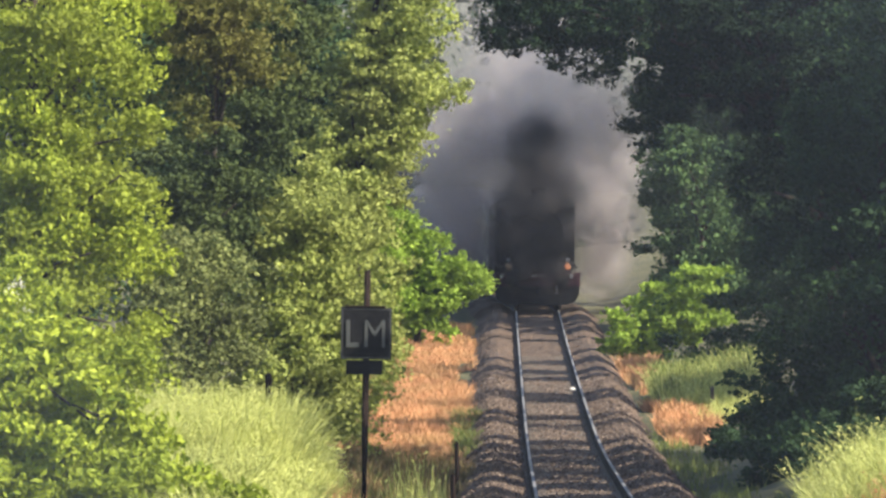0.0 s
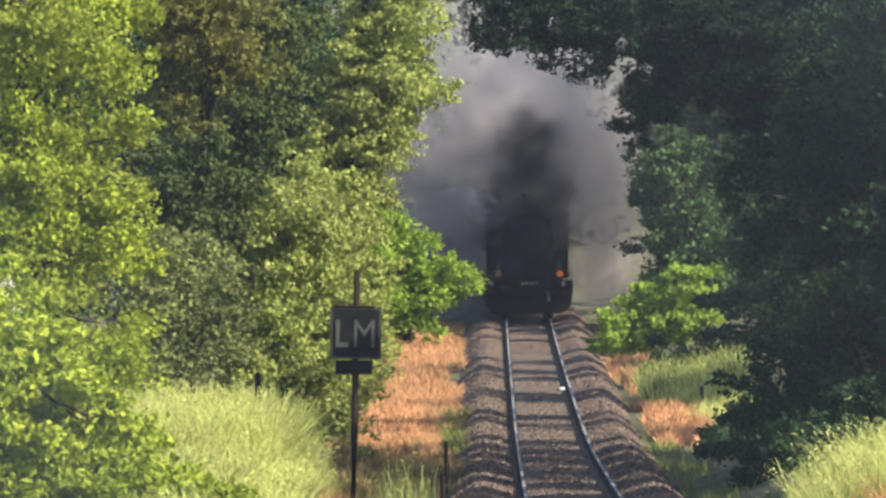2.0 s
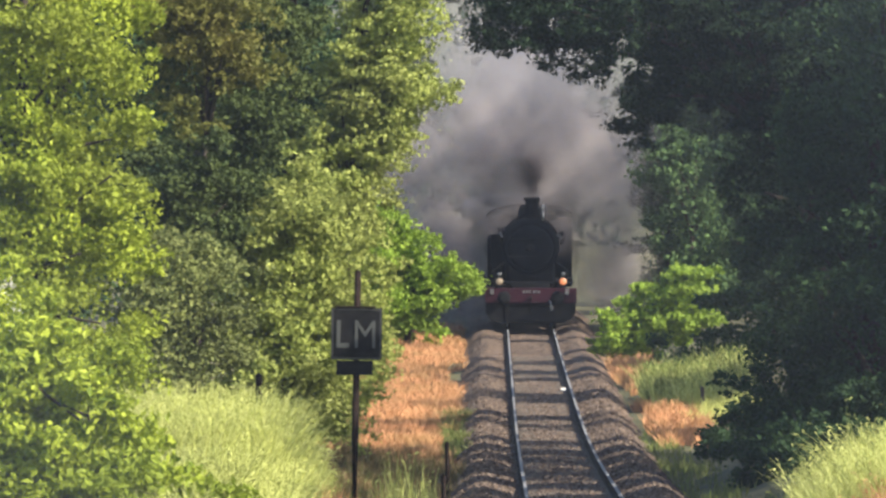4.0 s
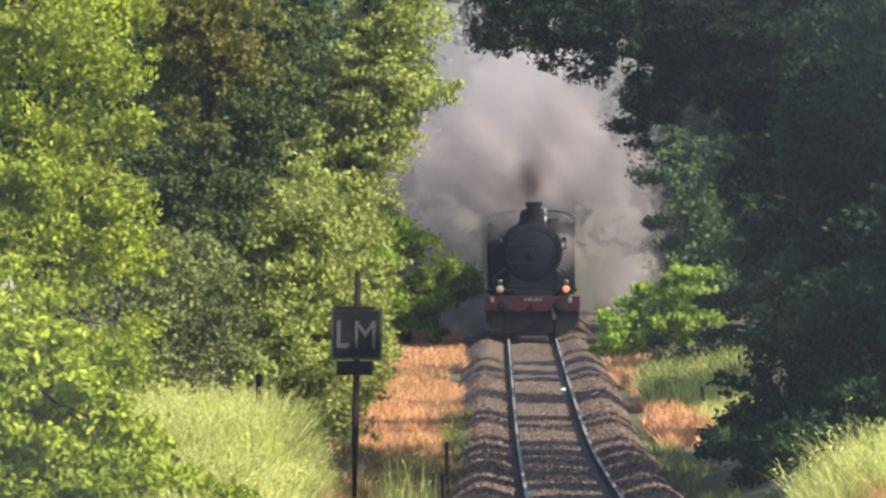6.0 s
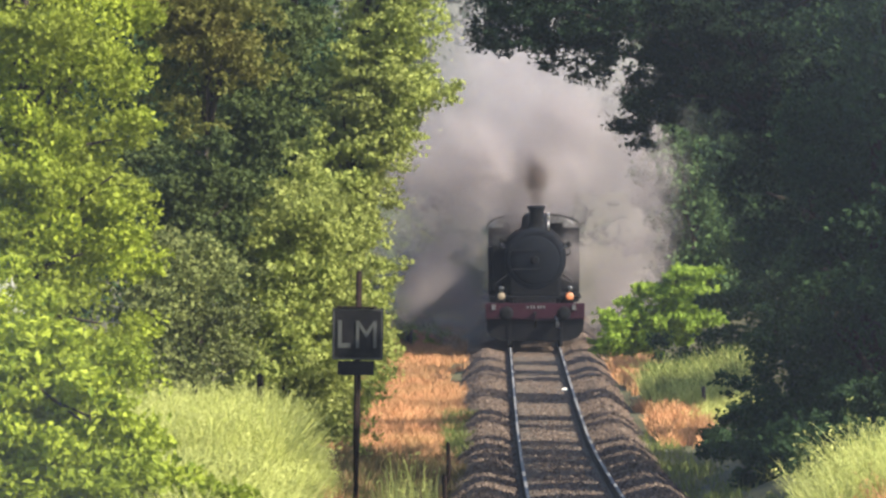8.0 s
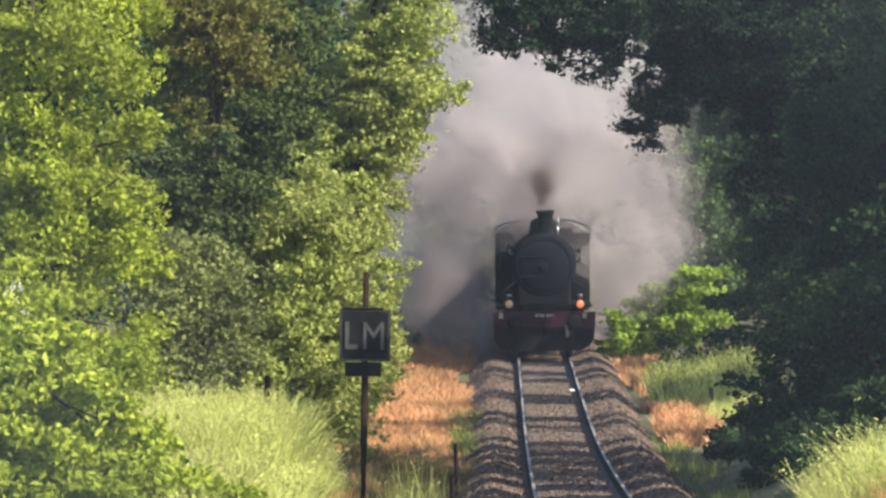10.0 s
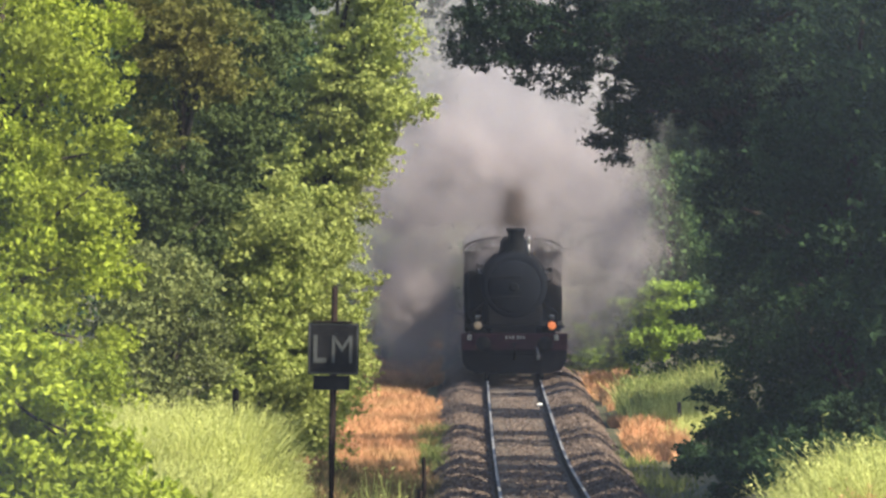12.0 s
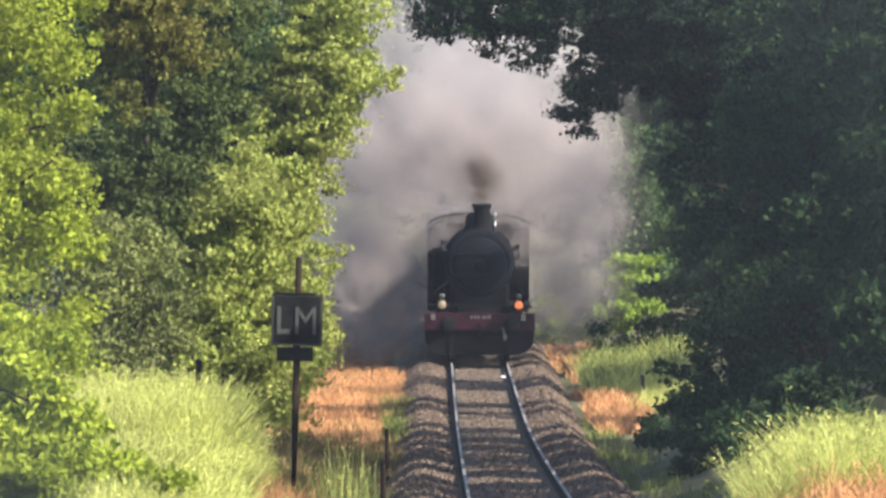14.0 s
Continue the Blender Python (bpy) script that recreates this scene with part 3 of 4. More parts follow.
    cab = part("cab", cab, BLACK, e, "black driver's cab with front windows")
    for s in (-1, 1):
        part("cab_window", box(bmesh.new(), s * 1.10 - 0.2, s * 1.10 + 0.2, 8.60, 8.612, 2.75, 3.36), GLASS, cab)
    bm = bmesh.new()
    rows = []
    for y in (8.35, 10.8):
        for o in (0, 0.05):
            rows.append([bm.verts.new((1.46 * math.sin(a), y, 3.52 + 0.44 * math.cos(a) ** 0.8 + o)) for a in np.linspace(-math.pi / 2 + 1e-3, math.pi / 2 - 1e-3, 17)])
    for a, b in ((0, 2), (1, 3), (0, 1), (2, 3)):
        for i in range(16):
            bm.faces.new((rows[a][i], rows[a][i + 1], rows[b][i + 1], rows[b][i]))
    part("cab_roof", bm, SOOT, cab, "arched cab roof")
    wheels = []
    for s in (-0.75, 0.75):
        wheels.append((vehicle_wheel(e, s, 1.35, 0.43, 9), s, 1.35, 0.43))
        for y in (3.1, 4.7, 6.3, 7.9):
            wheels.append((vehicle_wheel(e, s, y, 0.72, 12), s, y, 0.72))
    return e, wheels


def tender():
    e = thing("coal_tender", pose(0, 0, 0), "black tender heaped with coal behind the locomotive", "tender")
    bm = box(bmesh.new(), -1.42, 1.42, 0, 6.6, 1.2, 2.95, 0.05)
    part("tank", bm, BLACK, e)
    part("frame", box(bmesh.new(), -1.2, 1.2, -0.1, 6.7, 0.75, 1.2, 0.02), SOOT, e)
    rng = np.random.default_rng(5)
    p = np.stack([rng.uniform(-1.2, 1.2, 1500), rng.uniform(0.3, 5.8, 1500), np.zeros(1500)], -1)
    p[:, 2] = 2.95 + 0.45 * (1 - (p[:, 0] / 1.3) ** 2) * rng.uniform(0.3, 1, 1500)
    v, f = leaf_quads(rng, p, 0.22, 0.5, 0.9)
    part("coal", mesh_from("coal", v, f, SOOT), SOOT, e)
    for y in (1.0, 2.6, 4.2, 5.8):
        for s in (-0.75, 0.75):
            vehicle_wheel(e, s, y, 0.5, 9)
    return e


def coach():
    e = thing("passenger_coach", pose(0, 0, 0), "dark green passenger coach in the smoke behind the tender", "railway coach", "coaches of the train")
    bm = box(bmesh.new(), -1.42, 1.42, 0, 19.5, 1.1, 3.3, 0.06)
    body = part("body", bm, COACH_GREEN, e)
    bm = bmesh.new()
    rows = []
    for y in (-0.05, 19.55):
        rows.append([bm.verts.new((1.46 * math.sin(a), y, 3.25 + 0.65 * math.cos(a))) for a in np.linspace(-math.pi / 2, math.pi / 2, 15)])
    for i in range(14):
        bm.faces.new((rows[0][i], rows[0][i + 1], rows[1][i + 1], rows[1][i]))
    bm.faces.new(rows[0])
    bm.faces.new(rows[1][::-1])
    part("roof", bm, ROOF_GREY, e)
    for s in (-1, 1):
        for k in range(8):
            part("window", box(bmesh.new(), s * 1.43 - 0.02, s * 1.43 + 0.02, 1.2 + 2.2 * k, 2.4 + 2.2 * k, 2.1, 2.95, 0.01), GLASS, body)
    part("underframe", box(bmesh.new(), -1.2, 1.2, 0.1, 19.4, 0.8, 1.1), SOOT, e)
    for y in (1.6, 4.1, 15.4, 17.9):
        for s in (-0.75, 0.75):
            vehicle_wheel(e, s, y, 0.46, 9)
    return e


def train_d(t):
    """How far down the line the buffer beam stands."""
    return 398 - 7.4 * t + 0.06 * t * t


def on_line(d, length=0.0):
    """The pose of a vehicle with its front at d and its back length further off."""
    x0, x1 = float(track_x(d)), float(track_x(d + max(length, 1.0)))
    z0, z1 = float(rail_z(d)), float(rail_z(d + max(length, 1.0)))
    n = max(length, 1.0)
    return pose(x0, d, z0, math.degrees(math.atan2(z1 - z0, n)), 0, -math.degrees(math.atan2(x1 - x0, n)))


# ---- smoke ----
def puff(radius, mats, seed, shells=6, stretch=(1, 1, 1), label="", group="smoke of the locomotive", fine=4, name="smoke_puff"):
    """A billow: lumpy veils one inside the other, thin at the rim and thick at the heart."""
    rng = np.random.default_rng(seed)
    e = thing(name, pose(0, 0, 0), label, "smoke", group)
    for k in range(shells):
        r = radius * (1.0 - 0.8 * k / shells)
        bm = bmesh.new()
        out = bmesh.ops.create_icosphere(bm, subdivisions=fine, radius=1.0)
        off = Vector(rng.uniform(-50, 50, 3))
        shift = Vector(rng.normal(0, 0.07 * radius, 3))
        for v in out["verts"]:
            n = v.co.normalized()
            lump = 0.28 * noise.noise(n * 1.5 + off) + 0.16 * noise.noise(n * 3.5 + off) + 0.07 * noise.noise(n * 8 + off)
            p = n * r * (1 + lump) + shift
            v.co = (p.x * stretch[0], p.y * stretch[1], p.z * stretch[2])
        for f in bm.faces:
            f.smooth = True
        part("veil", bm, mats[min(k, len(mats) - 1)], e)
    return e


# ---- sign and posts ----
def box_ob(name, mat, parent, *dims, label=""):
    return part(name, box(bmesh.new(), *dims), mat, parent, label)


def letter(text, x, z, width, height, parent):
    cu = bpy.data.curves.new("letter", "FONT")
    cu.body = text
    cu.size = height / 0.7
    cu.extrude = 0.004
    cu.offset = 0.012 if text == "L" else 0.0
    tmp = bpy.data.objects.new("letter", cu)
    scene.collection.objects.link(tmp)
    me = bpy.data.meshes.new_from_object(tmp)
    bpy.data.objects.remove(tmp)
    co = np.zeros(len(me.vertices) * 3, dtype=np.float32)
    me.vertices.foreach_get("co", co)
    co = co.reshape(-1, 3)
    co[:, 0] = (co[:, 0] - (co[:, 0].min() + co[:, 0].max()) / 2) * width / np.ptp(co[:, 0])
    co[:, 1] = (co[:, 1] - co[:, 1].min()) * height / np.ptp(co[:, 1])
    me.vertices.foreach_set("co", co.ravel())
    me.materials.clear()
    me.materials.append(SIGN_WHITE)
    ob = part("letter", me, SIGN_WHITE, parent, "grey-white capital " + text)
    ob.matrix_basis = pose(x, -0.045, z, 90)


def line_sign():
    x, d = -1.391, 177.0
    z = float(ground_z(x, d))
    e = thing("railway_sign", pose(x, d, z, 0, 0.8, 0), "square black lineside board lettered LM on a rusty post", "railway sign")
    top = 4.08 - z
    bm = bmesh.new()
    tube(bm, [(0, 0.06, -0.3), (0.0, 0.06, 1.2), (0.01, 0.06, top - 0.02), (0.01, 0.06, top)], [0.058, 0.054, 0.05, 0.035], 12)
    part("post", bm, RUST, e, "rusty iron post")
    c = 3.095 - z
    board = box_ob("board", SIGN_BLACK, e, -0.40, 0.40, -0.03, 0.02, c - 0.41, c + 0.40, label="black enamelled board")
    bm = bmesh.new()
    for a, b, p, q in ((-0.385, 0.385, 0.367, 0.383), (-0.385, 0.385, -0.395, -0.379), (-0.385, -0.369, -0.379, 0.367), (0.369, 0.385, -0.379, 0.367)):
        box(bm, a, b, -0.036, -0.031, c + p, c + q)
    part("border", bm, SIGN_WHITE, board, "thin pale border")
    part("hood", box(bmesh.new(), -0.34, 0.30, -0.06, 0.03, c + 0.402, c + 0.43, 0.008), RUST, board)
    letter("L", -0.212, c - 0.225, 0.20, 0.43, board)
    letter("M", 0.135, c - 0.225, 0.32, 0.43, board)
    box_ob("lower_plate", SIGN_BLACK, e, -0.31, 0.26, -0.03, 0.02, c - 0.65, c - 0.425, label="plain dark plate below the board")


def fence_post(x, d, top, r, mat, label):
    z = float(ground_z(x, d))
    e = thing("fence_post", pose(x, d, z), label, "fence post", "posts of the lineside fence")
    bm = bmesh.new()
    tube(bm, [(0, 0, -0.3), (0.01, 0, (top - z) * 0.5), (0, 0, top - z - 0.03), (0, 0, top - z)], [r, r * 0.97, r * 0.93, r * 0.6], 8)
    part("shaft", bm, mat, e)


# ---- build ----
ground()
railway()

BIG = "trees beside the line"
# left of the line, near to far
plant("hazel_bush", "yellow-green bush in full sun on the bank", "bush", (-5.1, 158), [(-0.2, 0, 1.0, 1.0, 1.2, 1.1), (-1.2, 0.5, 1.7, 1.1, 1.3, 1.1), (0.9, -0.2, 0.7, 0.8, 0.8, 0.7), (0.3, -0.8, 0.2, 1.0, 0.8, 0.5), (-1.6, -0.4, 0.6, 1.2, 1.0, 0.8), (1.7, -0.4, 0.3, 0.8, 0.7, 0.5), (-0.6, -1.0, 0.5, 0.9, 0.6, 0.6), (2.1, -0.6, -0.1, 0.5, 0.5, 0.3)], 40000, 0.15, LEAF_HAZEL, 11, 0.36, 34, 0.05, "bushes", 10)
plant("hazel_bush", "leafy green bush below the tall tree", "bush", (-6.3, 187), [(0, 0, 1.1, 1.4, 1.2, 1.2), (-1.3, 0, 1.7, 1.2, 1.2, 1.3), (1.2, 0.3, 0.9, 0.9, 1.0, 1.0)], 20000, 0.12, LEAF_HAZEL, 10, 0.4, 40, 0.06, "bushes")
plant("ash_tree", "tall tree with light yellow-green sunlit leaves", "tree", (-7.6, 199), [(0, 0, 3.0, 2.4, 2.4, 2.6), (0.4, 0, 6.2, 2.2, 2.4, 2.6), (-0.6, 0, 9.0, 2.4, 2.4, 2.4), (0.9, -0.6, 4.6, 1.5, 1.5, 1.3), (1.1, -0.4, 7.4, 1.4, 1.5, 1.4)], 72000, 0.125, LEAF_LIME, 12, 0.46, 34, 0.2, BIG, 10)
plant("hazel_bush", "grey-green leafy shrub under the trees", "bush", (-4.9, 208), [(0, 0, 1.6, 1.1, 1.4, 1.5), (0.2, 0, 3.0, 0.8, 1.1, 0.9)], 17000, 0.11, LEAF_DULL, 13, 0.45, 40, 0.08, "bushes")
plant("oak_tree", "oak with some bronze leaves, darkened as in shade", "tree", (-5.0, 228), [(0, 0, 5.5, 2.0, 2.0, 2.0), (0.3, 0, 8.2, 2.1, 2.0, 1.9), (1.4, 0, 7.0, 1.3, 1.4, 1.6), (-0.3, 0, 3.2, 1.8, 1.8, 1.6)], 30000, 0.14, LEAF_GAP_SHADE, 14, 0.5, 45, 0.22, BIG)
plant("oak_tree", "young oak with bronze-green leaves", "tree", (-4.5, 216), [(0.0, 0, 7.4, 0.8, 0.9, 0.6), (-0.6, 0, 8.2, 0.9, 0.9, 0.8), (0.7, 0, 7.2, 0.5, 0.8, 0.4), (0.3, 0, 8.3, 0.8, 0.9, 0.7), (-0.4, 0, 6.3, 0.5, 0.6, 0.5)], 11000, 0.12, LEAF_BRONZE, 15, 0.36, 18, 0.07, BIG, 6)
# Added to fill a gap; its leaf colour holds the gap's shade.
plant("oak_tree", "low oak added in the shaded gap between the lighter trees, leaves darkened", "tree", (-4.7, 213), [(0, 0, 4.9, 1.0, 0.9, 0.9), (0.2, 0, 3.4, 1.1, 0.9, 1.0)], 12000, 0.13, LEAF_GAP_SHADE, 19, 0.42, 40, 0.1, BIG)
plant("willow_shrub", "tall light green shrub in full sun", "bush", (-2.9, 214), [(-0.2, 0, 1.2, 1.2, 1.2, 1.2), (-0.2, 0, 2.9, 1.0, 1.1, 1.0), (-0.3, 0, 4.0, 0.8, 0.9, 0.7), (0.7, 0.3, 1.2, 0.7, 0.9, 1.1), (0.7, 0.3, 2.9, 0.75, 0.9, 1.2), (0.5, 0.2, 4.5, 0.7, 0.9, 0.8), (-1.0, 0.2, 2.2, 0.6, 0.8, 0.9)], 42000, 0.11, LEAF_GREY, 16, 0.42, 28, 0.08, "bushes", 8)
plant("poplar_tree", "tall tree with fluttering pale green leaves", "tree", (-2.2, 250), [(-0.1, 0, 2.2, 0.9, 1.0, 1.3), (-0.2, 0, 3.9, 1.1, 1.2, 1.3), (-0.1, 0, 5.5, 1.1, 1.2, 1.1), (-0.5, 0, 6.7, 0.7, 1.0, 0.7), (0.8, 0, 6.7, 0.8, 1.0, 0.7), (1.4, 0, 7.75, 0.75, 1.0, 0.75), (0.1, 0, 7.7, 0.8, 1.0, 0.8), (0.6, 0, 8.8, 0.85, 1.0, 0.9), (1.15, 0, 9.6, 0.9, 1.1, 1.0), (0.9, 0, 11.0, 0.9, 1.1, 1.0)], 60000, 0.125, LEAF_GREY, 17, 0.4, 24, 0.13, BIG, 7)
# Leaf colour is kept dark for the shade behind the paler crowns.
plant("oak_tree", "oak standing behind the paler trees, leaves darkened as in shade", "tree", (-3.6, 266), [(0.2, 0, 9.0, 1.5, 1.5, 1.3), (0.5, 0, 7.0, 1.2, 1.3, 1.2), (-0.6, 0, 6.0, 1.4, 1.4, 1.4), (0.2, 0, 11.0, 1.6, 1.5, 1.4), (0.0, 0, 4.0, 1.4, 1.4, 1.4)], 24000, 0.15, LEAF_SHADE, 43, 0.45, 40, 0.2, BIG)
plant("maple_bush", "bright green bush at the foot of the trees", "bush", (-1.1, 363), [(0, 0, 1.5, 1.2, 1.5, 1.3), (-0.4, 0, 3.2, 1.3, 1.4, 1.2), (1.0, 0, 2.2, 0.7, 0.9, 0.6), (-1.1, 0, 4.2, 0.9, 1.1, 0.9)], 20000, 0.18, LEAF_GREEN, 18, 0.5, 35, 0.1, "bushes")
# right of the line
plant("maple_bush", "sunlit green bush beside the line", "bush", (6.3, 340), [(0, 0, 1.4, 1.5, 1.5, 1.2), (1.2, 0, 1.9, 1.2, 1.3, 1.2), (-1.1, -0.2, 0.8, 0.8, 0.9, 0.8)], 11000, 0.19, LEAF_GREEN, 21, 0.36, 30, 0.08, "bushes")
plant("ash_tree", "slender young tree with green leaves darkened as in half shade", "tree", (7.9, 356), [(0, 0, 4.4, 1.3, 1.4, 1.4), (-0.4, 0, 5.8, 0.9, 1.0, 0.8), (0.4, 0, 2.6, 1.4, 1.4, 1.4)], 12000, 0.20, LEAF_HALF_SHADE, 22, 0.5, 35, 0.12, BIG)
plant("bramble_bush", "low rounded grey-green bush", "bush", (7.0, 314), [(0, 0, 0.5, 1.2, 1.2, 0.65), (0.9, 0.3, 0.7, 0.9, 1.0, 0.7)], 9000, 0.13, LEAF_SHADE, 23, 0.35, 35, 0.05, "bushes")
plant("oak_tree", "great oak with shade-darkened leaves, whose boughs reach over the line", "tree", (9.2, 262), [(-1.2, 0, 8.6, 2.6, 2.4, 2.0), (-4.0, 0, 9.2, 1.9, 2.0, 1.3), (-7.4, 0, 9.0, 1.0, 1.5, 1.1), (-6.1, 0, 8.7, 1.1, 1.6, 1.0), (-1.5, 0, 5.6, 1.0, 1.5, 1.7), (0.8, 0, 6.6, 2.2, 2.2, 2.0), (1.0, 0, 10.2, 3.0, 2.8, 2.4), (-4.55, 0, 6.7, 0.3, 0.8, 0.9), (-3.9, 0, 7.5, 0.8, 1.0, 0.8), (-2.9, 0, 7.7, 1.0, 1.2, 0.8)], 135000, 0.125, LEAF_OAK_SHADED, 24, 0.4, 28, 0.3, BIG, 7)
plant("oak_tree", "shaded tree, its shade put into the dark green of its leaves", "tree", (7.9, 206), [(0, 0, 2.0, 1.9, 1.9, 2.0), (0.2, 0, 4.4, 2.2, 2.2, 2.0), (0.6, 0, 7.4, 2.6, 2.4, 2.2), (-0.9, 0, 1.0, 1.2, 1.4, 1.1)], 42000, 0.13, LEAF_SHADE, 25, 0.48, 45, 0.25, BIG)
for x, d, k in ((7.6, 384, 44), (9.4, 372, 45), (8.6, 400, 46)):
    plant("hazel_bush", "tall green bush beside the far line, darkened as in half shade", "bush", (x, d), [(0, 0, 1.4, 1.4, 1.6, 1.5), (0.3, 0, 3.4, 1.4, 1.6, 1.4), (0.2, 0, 5.2, 1.2, 1.4, 1.2)], 11000, 0.2, LEAF_HALF_SHADE, k, 0.5, 30, 0.08, "bushes")
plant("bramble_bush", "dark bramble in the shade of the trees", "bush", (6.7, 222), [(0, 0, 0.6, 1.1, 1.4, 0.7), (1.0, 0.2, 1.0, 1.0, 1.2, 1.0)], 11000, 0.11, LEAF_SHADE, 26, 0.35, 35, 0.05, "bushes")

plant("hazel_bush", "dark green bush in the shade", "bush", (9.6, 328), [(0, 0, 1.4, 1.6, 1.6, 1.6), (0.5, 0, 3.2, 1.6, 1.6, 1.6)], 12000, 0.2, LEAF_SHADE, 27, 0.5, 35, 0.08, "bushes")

# Bushes added mostly out of view, to keep sun off the verge.
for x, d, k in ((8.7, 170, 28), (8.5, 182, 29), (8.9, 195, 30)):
    plant("hazel_bush", "dense bush added at the edge of the wood, leaves darkened as in shade", "bush", (x, d), [(0, 0, 1.3, 1.3, 1.6, 1.4), (0.4, 0, 3.2, 1.4, 1.7, 1.5)], 13000, 0.17, LEAF_SHADE, k, 0.5, 40, 0.08, "bushes")

# Brambles added over the sunlit verge; their leaf colour carries the shade.
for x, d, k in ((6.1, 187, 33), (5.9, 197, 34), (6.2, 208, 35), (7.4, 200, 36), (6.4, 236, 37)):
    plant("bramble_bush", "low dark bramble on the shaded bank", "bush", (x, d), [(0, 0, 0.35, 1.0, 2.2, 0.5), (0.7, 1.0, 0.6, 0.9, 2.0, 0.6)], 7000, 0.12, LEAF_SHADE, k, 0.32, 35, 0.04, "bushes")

# woods on both sides and at the far end
WOOD = [(0, 0, 3.5, 2.4, 2.6, 2.6), (0.6, 0.8, 7.0, 2.8, 3.0, 2.8), (-0.3, -0.6, 9.6, 2.4, 2.6, 2.0)]
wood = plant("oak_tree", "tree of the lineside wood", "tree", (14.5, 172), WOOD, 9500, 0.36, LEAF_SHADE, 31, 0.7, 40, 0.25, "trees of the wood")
edge = plant("oak_tree", "tree added at the edge of the wood to shade the line", "tree", (9.6, 171), [(0, 0, 2.6, 2.2, 2.4, 2.2), (0.5, 0.8, 5.2, 2.5, 2.7, 2.2), (-0.2, -0.6, 7.3, 2.2, 2.4, 1.6)], 26000, 0.17, LEAF_SHADE, 32, 0.6, 40, 0.22, "trees of the wood")
# Copies right of the line stand mostly out of view, placed to shade it.
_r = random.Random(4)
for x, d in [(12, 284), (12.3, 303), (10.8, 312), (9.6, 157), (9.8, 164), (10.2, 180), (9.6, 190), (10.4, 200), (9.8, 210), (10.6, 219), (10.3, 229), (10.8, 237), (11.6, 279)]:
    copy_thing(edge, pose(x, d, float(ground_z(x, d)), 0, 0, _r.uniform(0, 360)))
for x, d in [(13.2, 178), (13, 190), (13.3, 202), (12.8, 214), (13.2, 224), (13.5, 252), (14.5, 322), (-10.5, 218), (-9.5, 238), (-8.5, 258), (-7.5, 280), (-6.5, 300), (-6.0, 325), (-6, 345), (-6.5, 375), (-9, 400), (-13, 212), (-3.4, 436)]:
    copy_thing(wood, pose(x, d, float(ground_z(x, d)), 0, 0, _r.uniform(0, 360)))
# tall trees added to shade the far end of the cutting
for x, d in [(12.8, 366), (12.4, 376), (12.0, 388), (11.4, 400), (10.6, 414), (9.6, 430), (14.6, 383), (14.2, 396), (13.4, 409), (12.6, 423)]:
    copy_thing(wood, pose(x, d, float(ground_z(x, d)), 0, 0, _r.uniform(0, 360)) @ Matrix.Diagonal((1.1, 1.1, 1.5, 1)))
rng = np.random.default_rng(40)
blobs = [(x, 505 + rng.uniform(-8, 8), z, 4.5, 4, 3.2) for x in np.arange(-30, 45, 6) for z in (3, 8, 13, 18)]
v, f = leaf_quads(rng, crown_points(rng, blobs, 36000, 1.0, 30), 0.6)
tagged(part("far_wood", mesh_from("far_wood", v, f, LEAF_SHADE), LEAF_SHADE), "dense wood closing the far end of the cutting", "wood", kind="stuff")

# grasses
rng = np.random.default_rng(50)


def strip(n, x0, x1, d0, d1):
    return rng.uniform(x0, x1, n), rng.uniform(d0, d1, n)


def patchy(n, x0, x1, d0, d1, keep=0.25):
    """Points in a strip with ragged sides and bare patches."""
    x, d = strip(n, x0, x1, d0, d1)
    u, w = (x - x0) / (x1 - x0), (d - d0) / (d1 - d0)
    lump = np.sin(x * 4.3 + d * 0.31) * np.sin(d * 0.23 - x * 1.9) + 0.6 * np.sin(x * 9.1 - d * 0.9) + rng.normal(0, 0.35, n)
    edge = np.minimum(np.minimum(u, 1 - u) * 5, np.minimum(w, 1 - w) * 9)
    edge = edge + 0.9 * np.sin(d * 0.19 + 2 * np.sin(d * 0.067)) * np.sin(x * 1.1 + d * 0.043) - 0.35
    k = lump + np.clip(edge, -1, 1) * 1.6 > keep
    return x[k], d[k]


mx, md = strip(30000, -4.9, -1.75, 167, 184)
grass("meadow_grass", "tall pale seeding grass on the sunny bank", GRASS_PALE, mx, md, 0.95 * np.clip((-1.6 - mx) / 0.9, 0.25, 1), 0.020, 51, 0.32, True)
grass("meadow_grass", "tall pale seeding grass in front of the bank", GRASS_PALE, *strip(11000, -4.0, -1.9, 152, 167), 0.56, 0.020, 64, 0.38, True)
grass("meadow_grass", "tall pale seeding grass on the bank", GRASS_PALE, *strip(16000, 4.75, 8.0, 141, 152), 0.74, 0.018, 52, 0.38, True)
grass("meadow_grass", "pale grass beside the ballast", GRASS_GREEN, *patchy(7000, 5.2, 8.2, 283, 304), 0.8, 0.03, 53, 0.25, True)
grass("meadow_grass", "pale seeding grass among the green", GRASS_PALE, *patchy(6500, 5.2, 8.2, 281, 300), 0.72, 0.026, 66, 0.35, True)
grass("dry_grass", "orange sun-dried grass along the verge", GRASS_DRY, *patchy(90000, -3.2, 0.75, 222, 392), 0.24, 0.024, 54, 0.35)
grass("withered_weeds", "brown withered weeds at the end of the dry grass", GRASS_BROWN, *patchy(12000, -2.3, 0.5, 180, 240), 0.32, 0.022, 65, 0.35)
grass("verge_grass", "yellowing grass below the bushes", GRASS_GREEN, *patchy(4500, -3.2, -1.9, 226, 330), 0.4, 0.03, 60, 0.35)
